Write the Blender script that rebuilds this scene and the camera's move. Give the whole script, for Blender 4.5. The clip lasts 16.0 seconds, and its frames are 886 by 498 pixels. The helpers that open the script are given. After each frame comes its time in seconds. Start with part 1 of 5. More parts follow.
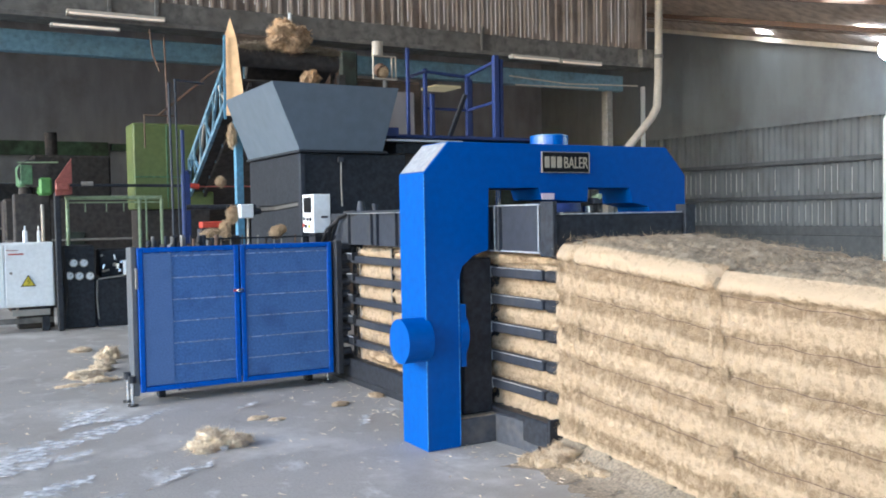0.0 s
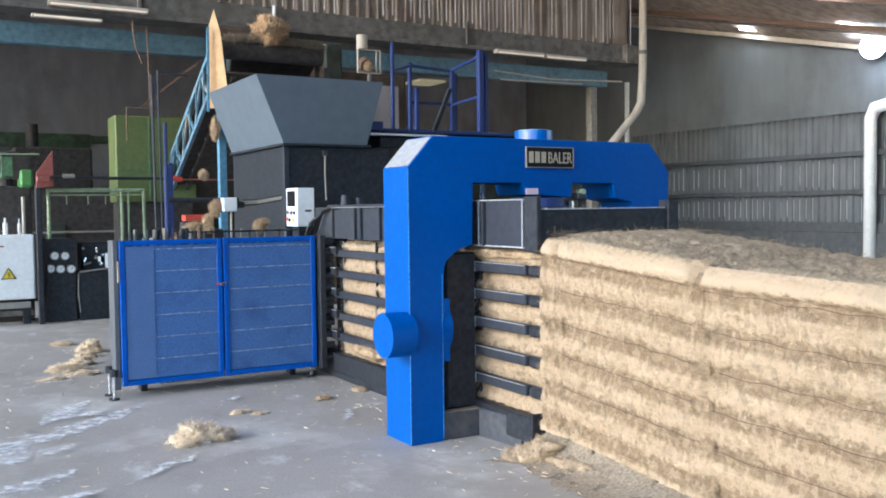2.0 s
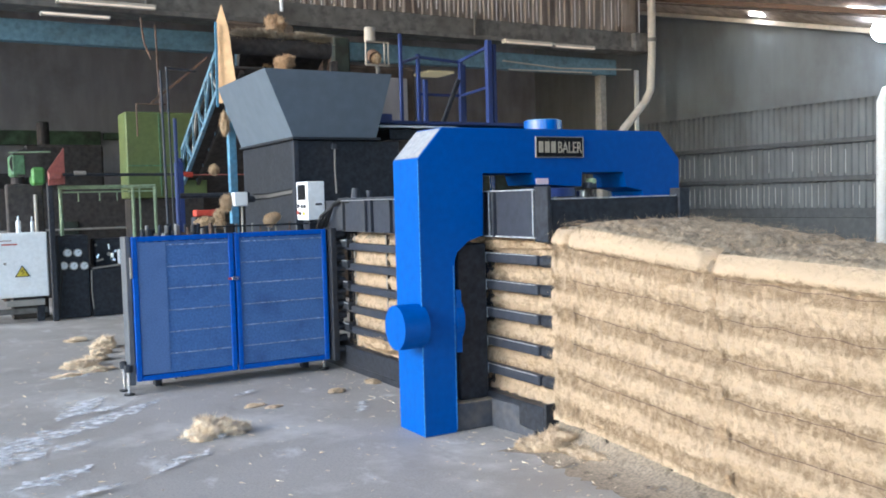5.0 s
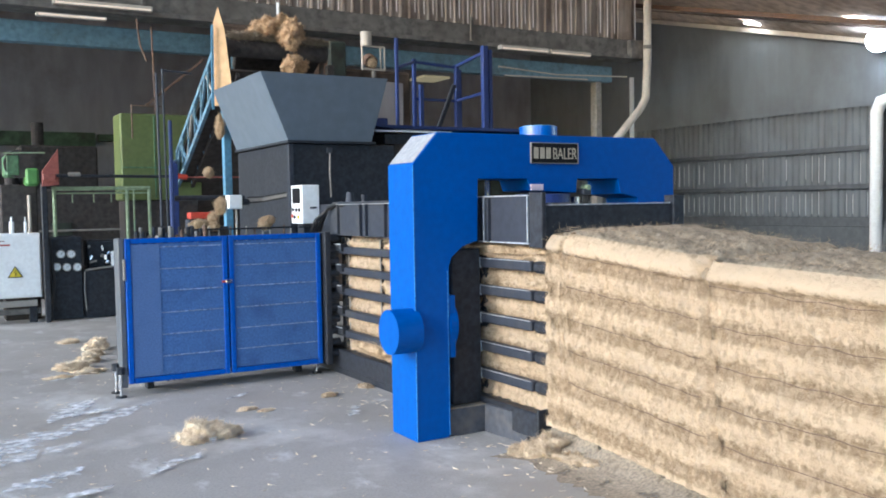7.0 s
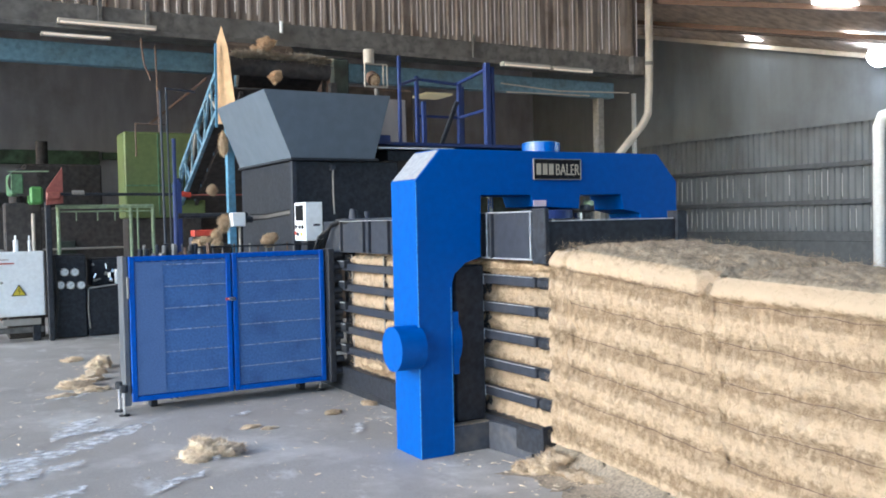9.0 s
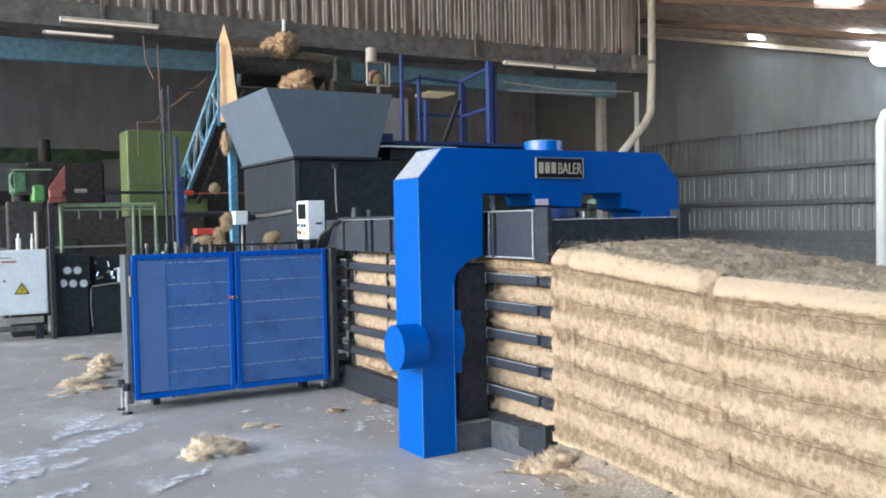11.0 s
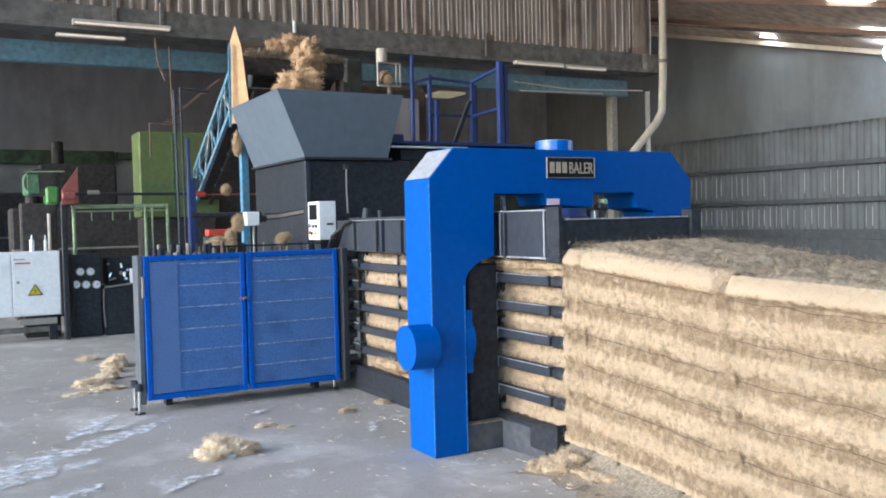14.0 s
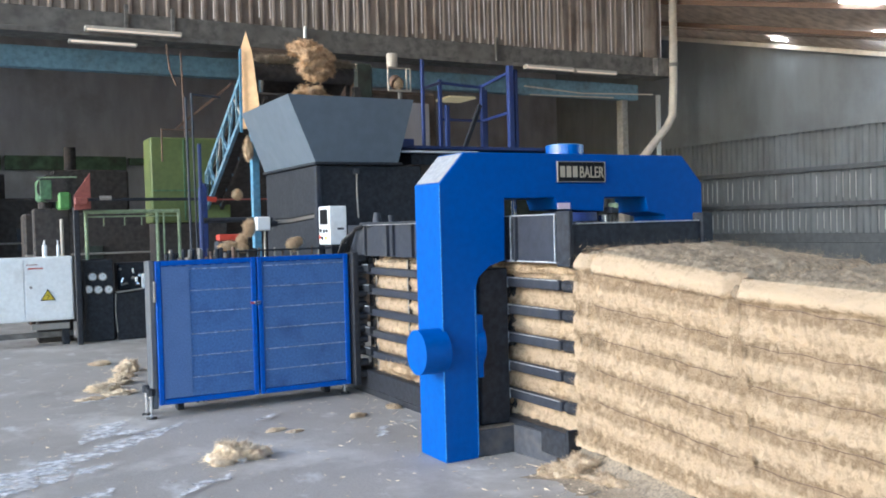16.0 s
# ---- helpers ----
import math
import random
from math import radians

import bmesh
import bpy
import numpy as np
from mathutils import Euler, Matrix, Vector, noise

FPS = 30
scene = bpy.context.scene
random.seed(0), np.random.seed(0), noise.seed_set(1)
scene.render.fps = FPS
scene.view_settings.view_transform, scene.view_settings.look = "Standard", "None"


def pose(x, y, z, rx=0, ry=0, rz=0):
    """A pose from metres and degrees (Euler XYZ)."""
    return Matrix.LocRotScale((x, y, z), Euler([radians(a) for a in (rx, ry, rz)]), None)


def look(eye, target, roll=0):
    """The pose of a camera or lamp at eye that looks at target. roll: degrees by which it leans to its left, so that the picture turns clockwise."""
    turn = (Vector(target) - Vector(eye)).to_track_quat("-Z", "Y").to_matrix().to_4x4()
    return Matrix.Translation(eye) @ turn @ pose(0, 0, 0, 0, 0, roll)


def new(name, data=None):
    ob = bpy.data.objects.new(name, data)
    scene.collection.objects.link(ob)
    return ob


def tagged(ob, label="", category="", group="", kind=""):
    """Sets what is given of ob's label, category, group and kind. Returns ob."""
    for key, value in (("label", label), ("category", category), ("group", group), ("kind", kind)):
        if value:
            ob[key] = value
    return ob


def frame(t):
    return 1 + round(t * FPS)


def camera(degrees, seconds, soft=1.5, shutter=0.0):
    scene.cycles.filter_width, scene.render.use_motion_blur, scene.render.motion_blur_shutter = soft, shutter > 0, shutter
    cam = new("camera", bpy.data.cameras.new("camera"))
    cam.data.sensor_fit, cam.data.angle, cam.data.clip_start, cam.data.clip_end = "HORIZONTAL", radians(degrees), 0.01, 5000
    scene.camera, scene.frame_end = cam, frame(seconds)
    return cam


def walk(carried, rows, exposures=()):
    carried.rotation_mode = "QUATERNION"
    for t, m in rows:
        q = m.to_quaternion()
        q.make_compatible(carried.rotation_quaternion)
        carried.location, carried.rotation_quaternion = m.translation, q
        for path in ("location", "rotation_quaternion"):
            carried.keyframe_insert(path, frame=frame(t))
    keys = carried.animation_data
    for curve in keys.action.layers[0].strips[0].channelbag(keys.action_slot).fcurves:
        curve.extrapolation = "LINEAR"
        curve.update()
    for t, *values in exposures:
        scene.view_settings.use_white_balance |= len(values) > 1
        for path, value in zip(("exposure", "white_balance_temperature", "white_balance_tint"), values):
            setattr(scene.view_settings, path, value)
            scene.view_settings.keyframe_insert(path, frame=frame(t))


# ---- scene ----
# ---- camera and its path ----
EYE = (-2.815, -5.263, 1.60)


def aim(pitch, roll, yaw):
    """The camera's pose from degrees: tilt up, lean and turn to the right of +y."""
    p, y = radians(pitch), radians(yaw)
    to = Vector(EYE) + Vector((math.sin(y) * math.cos(p), math.cos(y) * math.cos(p), math.sin(p)))
    return look(EYE, to, roll)


cam = camera(52.58, 16.0, soft=1.85)
TURNS = [(0, -2.243, -0.975, 29.300), (0.5, -2.193, -0.710, 29.420), (1, -2.266, -0.652, 29.668), (1.5, -2.429, -0.708, 29.943), (2, -2.613, -0.681, 30.320), (2.5, -2.896, -1.028, 30.211), (3, -3.284, -1.421, 29.909), (3.5, -3.437, -1.597, 29.784), (4, -3.302, -1.626, 29.687), (6.5, -2.996, -1.201, 29.812), (7, -2.840, -0.976, 29.987), (7.5, -2.512, -0.854, 30.085), (8, -2.244, -0.898, 30.018), (8.5, -1.914, -1.080, 29.875), (9, -1.784, -1.236, 29.800), (11.5, -1.884, -1.199, 29.612), (12, -1.786, -1.483, 29.696), (12.5, -1.691, -1.401, 29.764), (13, -1.822, -1.215, 29.616), (13.5, -1.899, -1.208, 29.192), (14, -1.840, -1.381, 28.946), (14.5, -1.814, -1.280, 28.895), (15, -1.784, -1.232, 28.764), (15.5, -1.686, -1.411, 28.400), (16, -1.538, -1.522, 28.280)]
walk(cam, [(t, aim(p, r, y)) for t, p, r, y in TURNS], exposures=[(0, 1.6, 5500, 7), (16, 1.6, 5500, 7)])

# ---- world, sun, exposure ----
world = bpy.data.worlds.new("world")
scene.world = world
world.use_nodes = True
wn = world.node_tree
sky = wn.nodes.new("ShaderNodeTexSky")
sky.sky_type, sky.sun_disc = "NISHITA", False
sky.sun_elevation, sky.sun_rotation = radians(20), radians(-93)
wn.links.new(sky.outputs[0], wn.nodes["Background"].inputs[0])
wn.nodes["Background"].inputs[1].default_value = 0.15
sun = new("sun", bpy.data.lights.new("sun", "SUN"))
sun.data.energy, sun.data.angle, sun.data.color = 0.9, radians(24), (1.0, 0.98, 0.95)
sun.matrix_world = look((-20, -1.0, 7.3), (0, 0, 0))


# ---- materials ----
def mat(name, base, rough=0.6, metal=0.0, grain=0.1, scale=30.0, bump=0.1, dirt=0.25, dirt_colour=(0.12, 0.1, 0.08), dirt_scale=2.5, spec=0.5, stretch=(1, 1, 1), cells=0.0):
    """A procedural surface: base colour, fine grain, broad stains and fine relief."""
    m = bpy.data.materials.new(name)
    m.use_nodes = True
    nt = m.node_tree
    b = nt.nodes["Principled BSDF"]
    co = nt.nodes.new("ShaderNodeTexCoord")
    mp = nt.nodes.new("ShaderNodeMapping")
    mp.inputs["Scale"].default_value = stretch
    nt.links.new(co.outputs["Object"], mp.inputs["Vector"])
    fine = nt.nodes.new("ShaderNodeTexNoise")
    fine.inputs["Scale"].default_value, fine.inputs["Detail"].default_value = scale, 6
    nt.links.new(mp.outputs[0], fine.inputs["Vector"])
    broad = nt.nodes.new("ShaderNodeTexNoise")
    broad.inputs["Scale"].default_value, broad.inputs["Detail"].default_value = dirt_scale, 5
    broad.inputs["Roughness"].default_value = 0.65
    nt.links.new(co.outputs["Object"], broad.inputs["Vector"])
    ramp = nt.nodes.new("ShaderNodeValToRGB")
    lo, hi = [max(0.0, c * (1 - grain * 2)) for c in base], [min(1.0, c * (1 + grain * 1.5)) for c in base]
    ramp.color_ramp.elements[0].position, ramp.color_ramp.elements[1].position = 0.32, 0.68
    ramp.color_ramp.elements[0].color, ramp.color_ramp.elements[1].color = (*lo, 1), (*hi, 1)
    nt.links.new(fine.outputs[0], ramp.inputs[0])
    mask = nt.nodes.new("ShaderNodeMapRange")
    mask.inputs[1].default_value, mask.inputs[2].default_value = 0.5, 0.72
    mask.inputs[4].default_value = dirt
    nt.links.new(broad.outputs[0], mask.inputs[0])
    mix = nt.nodes.new("ShaderNodeMix")
    mix.data_type = "RGBA"
    nt.links.new(mask.outputs[0], mix.inputs[0])
    nt.links.new(ramp.outputs[0], mix.inputs[6])
    mix.inputs[7].default_value = (*dirt_colour, 1)
    nt.links.new(mix.outputs[2], b.inputs["Base Color"])
    rr = nt.nodes.new("ShaderNodeMapRange")
    rr.inputs[3].default_value, rr.inputs[4].default_value = max(0.05, rough - 0.12), min(1.0, rough + 0.15)
    nt.links.new(broad.outputs[0], rr.inputs[0])
    nt.links.new(rr.outputs[0], b.inputs["Roughness"])
    b.inputs["Metallic"].default_value = metal
    b.inputs["Specular IOR Level"].default_value = spec
    bp = nt.nodes.new("ShaderNodeBump")
    bp.inputs["Strength"].default_value, bp.inputs["Distance"].default_value = bump, 0.01
    nt.links.new(fine.outputs[0], bp.inputs["Height"])
    nt.links.new(bp.outputs[0], b.inputs["Normal"])
    return m


def fibre_mat(name, light, dark, layers, relief=0.9):
    """Matted coir: fine strands in two directions, evenly spaced darker bands, crumbly relief."""
    m = bpy.data.materials.new(name)
    m.use_nodes = True
    nt = m.node_tree
    b = nt.nodes["Principled BSDF"]
    b.inputs["Roughness"].default_value, b.inputs["Specular IOR Level"].default_value = 0.95, 0.1
    co = nt.nodes.new("ShaderNodeTexCoord")

    def noise_tex(scale, stretch, detail=6.0, rough=0.6, warp=0.0):
        mp = nt.nodes.new("ShaderNodeMapping")
        mp.inputs["Scale"].default_value = stretch
        nt.links.new(co.outputs["Object"], mp.inputs["Vector"])
        n = nt.nodes.new("ShaderNodeTexNoise")
        n.inputs["Scale"].default_value, n.inputs["Detail"].default_value, n.inputs["Roughness"].default_value = scale, detail, rough
        n.inputs["Distortion"].default_value = warp
        nt.links.new(mp.outputs[0], n.inputs["Vector"])
        return n.outputs[0]

    def math_node(op, a, c):
        n = nt.nodes.new("ShaderNodeMath")
        n.operation = op
        for i, v in enumerate((a, c)):
            if isinstance(v, (int, float)):
                n.inputs[i].default_value = v
            else:
                nt.links.new(v, n.inputs[i])
        return n.outputs[0]

    crumb = noise_tex(30, (1, 0.8, 1.2), 9, 0.75, 0.8)
    strand = noise_tex(85, (1, 1, 0.3), 5, 0.75, 1.5)
    vmap = nt.nodes.new("ShaderNodeMapping")
    vmap.inputs["Scale"].default_value = (1, 1, 0.55)
    nt.links.new(co.outputs["Object"], vmap.inputs["Vector"])
    flake = nt.nodes.new("ShaderNodeTexVoronoi")
    flake.inputs["Scale"].default_value, flake.inputs["Randomness"].default_value = 42, 1.0
    nt.links.new(vmap.outputs[0], flake.inputs["Vector"])
    fl = nt.nodes.new("ShaderNodeSeparateColor")
    nt.links.new(flake.outputs["Color"], fl.inputs[0])
    wob = noise_tex(2.2, (1, 1, 1), 3, 0.6)
    lh = nt.nodes.new("ShaderNodeAttribute")
    lh.attribute_name = "layer_height"
    level = lh.outputs["Fac"]
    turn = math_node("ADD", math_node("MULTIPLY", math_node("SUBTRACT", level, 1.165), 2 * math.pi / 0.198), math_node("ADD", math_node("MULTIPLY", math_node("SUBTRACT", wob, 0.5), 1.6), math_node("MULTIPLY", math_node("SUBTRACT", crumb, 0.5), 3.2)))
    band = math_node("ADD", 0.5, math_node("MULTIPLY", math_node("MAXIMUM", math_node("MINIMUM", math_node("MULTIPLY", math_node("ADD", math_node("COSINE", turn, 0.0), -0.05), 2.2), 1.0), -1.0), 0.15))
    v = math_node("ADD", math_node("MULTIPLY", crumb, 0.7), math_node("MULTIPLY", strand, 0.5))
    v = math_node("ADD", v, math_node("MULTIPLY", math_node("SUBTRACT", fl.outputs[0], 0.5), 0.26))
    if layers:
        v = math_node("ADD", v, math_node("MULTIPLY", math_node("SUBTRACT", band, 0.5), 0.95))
        # paler where the layer height passes 1.285
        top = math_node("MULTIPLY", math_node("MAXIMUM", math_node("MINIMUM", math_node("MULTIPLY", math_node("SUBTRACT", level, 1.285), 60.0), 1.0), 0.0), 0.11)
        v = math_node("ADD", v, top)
        # thin pressed strata running along the bale
        sep = nt.nodes.new("ShaderNodeSeparateXYZ")
        nt.links.new(co.outputs["Object"], sep.inputs[0])
        cmb = nt.nodes.new("ShaderNodeCombineXYZ")
        nt.links.new(math_node("MULTIPLY", sep.outputs[1], 2.2), cmb.inputs[0])
        nt.links.new(math_node("MULTIPLY", level, 34.0), cmb.inputs[2])
        strata = nt.nodes.new("ShaderNodeTexNoise")
        strata.inputs["Scale"].default_value, strata.inputs["Detail"].default_value, strata.inputs["Roughness"].default_value = 1.6, 5, 0.7
        nt.links.new(cmb.outputs[0], strata.inputs["Vector"])
        v = math_node("ADD", v, math_node("MULTIPLY", math_node("SUBTRACT", strata.outputs[0], 0.5), math_node("SUBTRACT", 0.55, math_node("MULTIPLY", top, 4.0))))
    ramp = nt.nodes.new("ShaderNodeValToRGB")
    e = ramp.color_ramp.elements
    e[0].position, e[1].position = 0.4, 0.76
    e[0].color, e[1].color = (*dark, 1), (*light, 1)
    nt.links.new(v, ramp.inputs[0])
    nt.links.new(ramp.outputs[0], b.inputs["Base Color"])
    bp = nt.nodes.new("ShaderNodeBump")
    bp.inputs["Strength"].default_value, bp.inputs["Distance"].default_value = relief, 0.02
    nt.links.new(math_node("ADD", math_node("ADD", crumb, math_node("MULTIPLY", strand, 0.7)), math_node("MULTIPLY", fl.outputs[0], 0.25)), bp.inputs["Height"])
    nt.links.new(bp.outputs[0], b.inputs["Normal"])
    return m


def glow_mat(name, colour, power):
    m = bpy.data.materials.new(name)
    m.use_nodes = True
    b = m.node_tree.nodes["Principled BSDF"]
    b.inputs["Base Color"].default_value = (*colour, 1)
    b.inputs["Emission Color"].default_value, b.inputs["Emission Strength"].default_value = (*colour, 1), power
    return m


def concrete_mat():
    m = mat("concrete", (0.39, 0.365, 0.335), 0.6, grain=0.09, scale=60, bump=0.12, dirt=0.65, dirt_colour=(0.28, 0.26, 0.235), dirt_scale=0.8)
    nt = m.node_tree
    b = nt.nodes["Principled BSDF"]
    src = b.inputs["Base Color"].links[0].from_socket
    co = nt.nodes.new("ShaderNodeTexCoord")

    def patch(scale, stretch, turn, lo, hi, colour, amount, src, detail=7.0):
        mp = nt.nodes.new("ShaderNodeMapping")
        mp.inputs["Scale"].default_value, mp.inputs["Rotation"].default_value = stretch, (0, 0, radians(turn))
        nt.links.new(co.outputs["Object"], mp.inputs["Vector"])
        n = nt.nodes.new("ShaderNodeTexNoise")
        n.inputs["Scale"].default_value, n.inputs["Detail"].default_value, n.inputs["Roughness"].default_value = scale, detail, 0.62
        nt.links.new(mp.outputs[0], n.inputs["Vector"])
        r = nt.nodes.new("ShaderNodeMapRange")
        r.inputs[1].default_value, r.inputs[2].default_value, r.inputs[4].default_value = lo, hi, amount
        nt.links.new(n.outputs[0], r.inputs[0])
        mix = nt.nodes.new("ShaderNodeMix")
        mix.data_type = "RGBA"
        nt.links.new(r.outputs[0], mix.inputs[0])
        nt.links.new(src, mix.inputs[6])
        mix.inputs[7].default_value = (*colour, 1)
        return mix.outputs[2]

    src = patch(0.9, (1, 1, 1), 20, 0.52, 0.66, (0.6, 0.58, 0.55), 0.85, src)
    src = patch(3.2, (1, 0.55, 1), -30, 0.58, 0.7, (0.68, 0.68, 0.67), 0.75, src)
    src = patch(24.0, (1, 1, 1), 0, 0.66, 0.74, (0.65, 0.6, 0.5), 0.5, src)
    src = patch(9.0, (1, 1, 1), 0, 0.6, 0.75, (0.28, 0.24, 0.19), 0.4, src)
    src = patch(1.6, (1, 0.7, 1), 70, 0.5, 0.62, (0.33, 0.3, 0.265), 0.6, src)
    src = patch(60.0, (1, 1, 1), 0, 0.6, 0.68, (0.24, 0.2, 0.15), 0.55, src, 3.0)
    src = patch(2.2, (1, 0.4, 1), 35, 0.6, 0.72, (0.22, 0.2, 0.18), 0.7, src)
    nt.links.new(src, b.inputs["Base Color"])
    return m


M_FLOOR = concrete_mat()
M_SPILL = mat("lime_dust", (0.76, 0.76, 0.77), 0.8, grain=0.1, scale=25, dirt=0.4, dirt_colour=(0.5, 0.5, 0.5), dirt_scale=7)


def thin_out(m, scale, lo, hi):
    """Lets the ground show through a thin scatter."""
    nt = m.node_tree
    co, n, r = nt.nodes.new("ShaderNodeTexCoord"), nt.nodes.new("ShaderNodeTexNoise"), nt.nodes.new("ShaderNodeMapRange")
    n.inputs["Scale"].default_value, n.inputs["Detail"].default_value = scale, 8
    r.inputs[1].default_value, r.inputs[2].default_value = lo, hi
    nt.links.new(co.outputs["Object"], n.inputs["Vector"])
    nt.links.new(n.outputs[0], r.inputs[0])
    nt.links.new(r.outputs[0], nt.nodes["Principled BSDF"].inputs["Alpha"])


thin_out(M_SPILL, 13.0, 0.3, 0.66)
M_BLUE = mat("blue_paint", (0.002, 0.078, 0.36), 0.5, grain=0.05, scale=18, bump=0.03, dirt=0.18, dirt_colour=(0.006, 0.055, 0.26), dirt_scale=3, spec=0.22)
M_CAGE = mat("blue_frame_paint", (0.006, 0.09, 0.46), 0.45, grain=0.08, scale=30, bump=0.05, dirt=0.25, dirt_colour=(0.02, 0.05, 0.2), dirt_scale=4, spec=0.22)
M_NAVY = mat("navy_paint", (0.02, 0.04, 0.16), 0.5, grain=0.1, scale=30, bump=0.05, dirt=0.3, dirt_colour=(0.04, 0.04, 0.08))
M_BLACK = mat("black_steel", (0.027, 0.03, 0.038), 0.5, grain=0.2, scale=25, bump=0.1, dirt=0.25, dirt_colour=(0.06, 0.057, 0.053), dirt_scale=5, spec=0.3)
M_GREY = mat("dark_grey_steel", (0.036, 0.041, 0.055), 0.5, grain=0.08, scale=20, bump=0.06, dirt=0.3, dirt_colour=(0.13, 0.12, 0.1), dirt_scale=4, spec=0.3)
M_HOPPER = mat("grey_blue_sheet_steel", (0.135, 0.165, 0.205), 0.45, grain=0.04, scale=9, bump=0.03, dirt=0.15, dirt_colour=(0.16, 0.16, 0.16), dirt_scale=1.5)
M_WHITE = mat("white_enamel", (0.84, 0.86, 0.87), 0.4, grain=0.03, scale=20, bump=0.02, dirt=0.3, dirt_colour=(0.55, 0.52, 0.48), dirt_scale=4)
M_CHROME = mat("bright_steel", (0.75, 0.76, 0.78), 0.22, metal=1.0, grain=0.04, scale=30, dirt=0.1)
M_GREEN = mat("faded_green_paint", (0.125, 0.16, 0.05), 0.6, grain=0.06, scale=14, bump=0.1, dirt=0.5, dirt_colour=(0.1, 0.1, 0.05), dirt_scale=3)
M_LEAF = mat("fresh_green_paint", (0.1, 0.27, 0.07), 0.55, grain=0.1, scale=14, dirt=0.3, dirt_colour=(0.06, 0.1, 0.04))
M_DGREEN = mat("dirty_green_paint", (0.1, 0.2, 0.1), 0.65, grain=0.15, scale=14, bump=0.1, dirt=0.6, dirt_colour=(0.05, 0.05, 0.04), dirt_scale=4)
M_RED = mat("red_paint", (0.5, 0.06, 0.035), 0.5, grain=0.1, scale=20, dirt=0.3)
M_BRICKRED = mat("red_oxide_paint", (0.3, 0.09, 0.07), 0.6, grain=0.1, scale=20, dirt=0.3)
M_LBLUE = mat("light_blue_paint", (0.12, 0.29, 0.45), 0.5, grain=0.12, scale=20, bump=0.1, dirt=0.4, dirt_colour=(0.16, 0.2, 0.22), dirt_scale=6)
M_CHORD = mat("worn_blue_paint", (0.13, 0.24, 0.34), 0.6, grain=0.2, scale=18, bump=0.1, dirt=0.6, dirt_colour=(0.22, 0.17, 0.13), dirt_scale=7)
M_CYAN = mat("weathered_teal_paint", (0.15, 0.255, 0.325), 0.6, grain=0.12, scale=12, bump=0.1, dirt=0.55, dirt_colour=(0.1, 0.11, 0.1), dirt_scale=2)
M_YELLOW = mat("yellow_sheet", (0.72, 0.46, 0.235), 0.6, grain=0.08, scale=9, dirt=0.3, dirt_colour=(0.5, 0.31, 0.15), dirt_scale=3)
M_CLAD = mat("rusty_sheet", (0.29, 0.24, 0.205), 0.75, grain=0.18, scale=7, bump=0.1, dirt=0.55, dirt_colour=(0.1, 0.055, 0.035), dirt_scale=1.2, stretch=(1, 1, 0.15))
M_ROOF = mat("brown_roof_sheet", (0.5, 0.41, 0.34), 0.75, grain=0.15, scale=5, bump=0.1, dirt=0.5, dirt_colour=(0.16, 0.1, 0.07), dirt_scale=0.8)
M_WALL = mat("grey_wall_sheet", (0.135, 0.147, 0.157), 0.65, grain=0.09, scale=4, bump=0.05, dirt=0.5, dirt_colour=(0.09, 0.09, 0.085), dirt_scale=0.7, stretch=(1, 1, 0.3))
M_UPPER = mat("dark_upper_sheet", (0.13, 0.143, 0.156), 0.6, grain=0.05, scale=4, bump=0.05, dirt=0.4, dirt_colour=(0.06, 0.06, 0.06), dirt_scale=0.7, stretch=(1, 1, 0.3))
M_RAIL = mat("dark_rail_paint", (0.07, 0.078, 0.086), 0.6, grain=0.1, scale=8, dirt=0.3, dirt_colour=(0.04, 0.04, 0.04))
M_DARKWALL = mat("sooty_wall", (0.32, 0.30, 0.305), 0.85, grain=0.08, scale=3, bump=0.1, dirt=0.45, dirt_colour=(0.11, 0.085, 0.07), dirt_scale=0.6, stretch=(1, 1, 0.3))
M_BEAM = mat("dirty_beam", (0.165, 0.155, 0.143), 0.75, grain=0.2, scale=8, bump=0.15, dirt=0.6, dirt_colour=(0.06, 0.05, 0.04), dirt_scale=2)
M_PIPE = mat("cream_pipe", (0.52, 0.47, 0.4), 0.6, grain=0.06, scale=12, dirt=0.5, dirt_colour=(0.25, 0.2, 0.15), dirt_scale=3)
M_POST = mat("grey_post_paint", (0.3, 0.28, 0.25), 0.6, grain=0.1, scale=14, dirt=0.5, dirt_colour=(0.16, 0.14, 0.12), dirt_scale=3)
M_RUBBER = mat("black_rubber", (0.018, 0.018, 0.02), 0.6, grain=0.1, scale=30, dirt=0.2)
M_RUST = mat("rusty_bar", (0.16, 0.1, 0.07), 0.75, grain=0.2, scale=30, bump=0.2, dirt=0.4)
# very dark brown for rear-bay machines, belts and stands
M_DARK = mat("dark_brown_coat", (0.055, 0.048, 0.045), 0.85, grain=0.2, scale=12, bump=0.1, dirt=0.4, dirt_colour=(0.06, 0.04, 0.03), dirt_scale=3)
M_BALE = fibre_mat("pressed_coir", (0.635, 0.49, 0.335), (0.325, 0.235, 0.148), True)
M_FIBRE = fibre_mat("loose_coir", (0.9, 0.77, 0.58), (0.64, 0.5, 0.34), False, 0.5)
M_STRAND = fibre_mat("coir_strand", (0.62, 0.48, 0.32), (0.36, 0.26, 0.16), False, 0.2)
M_HEAP = fibre_mat("heaped_coir", (0.66, 0.53, 0.37), (0.4, 0.3, 0.2), False, 0.4)
M_LUMP = fibre_mat("brown_coir", (0.66, 0.47, 0.29), (0.4, 0.26, 0.15), False, 0.4)
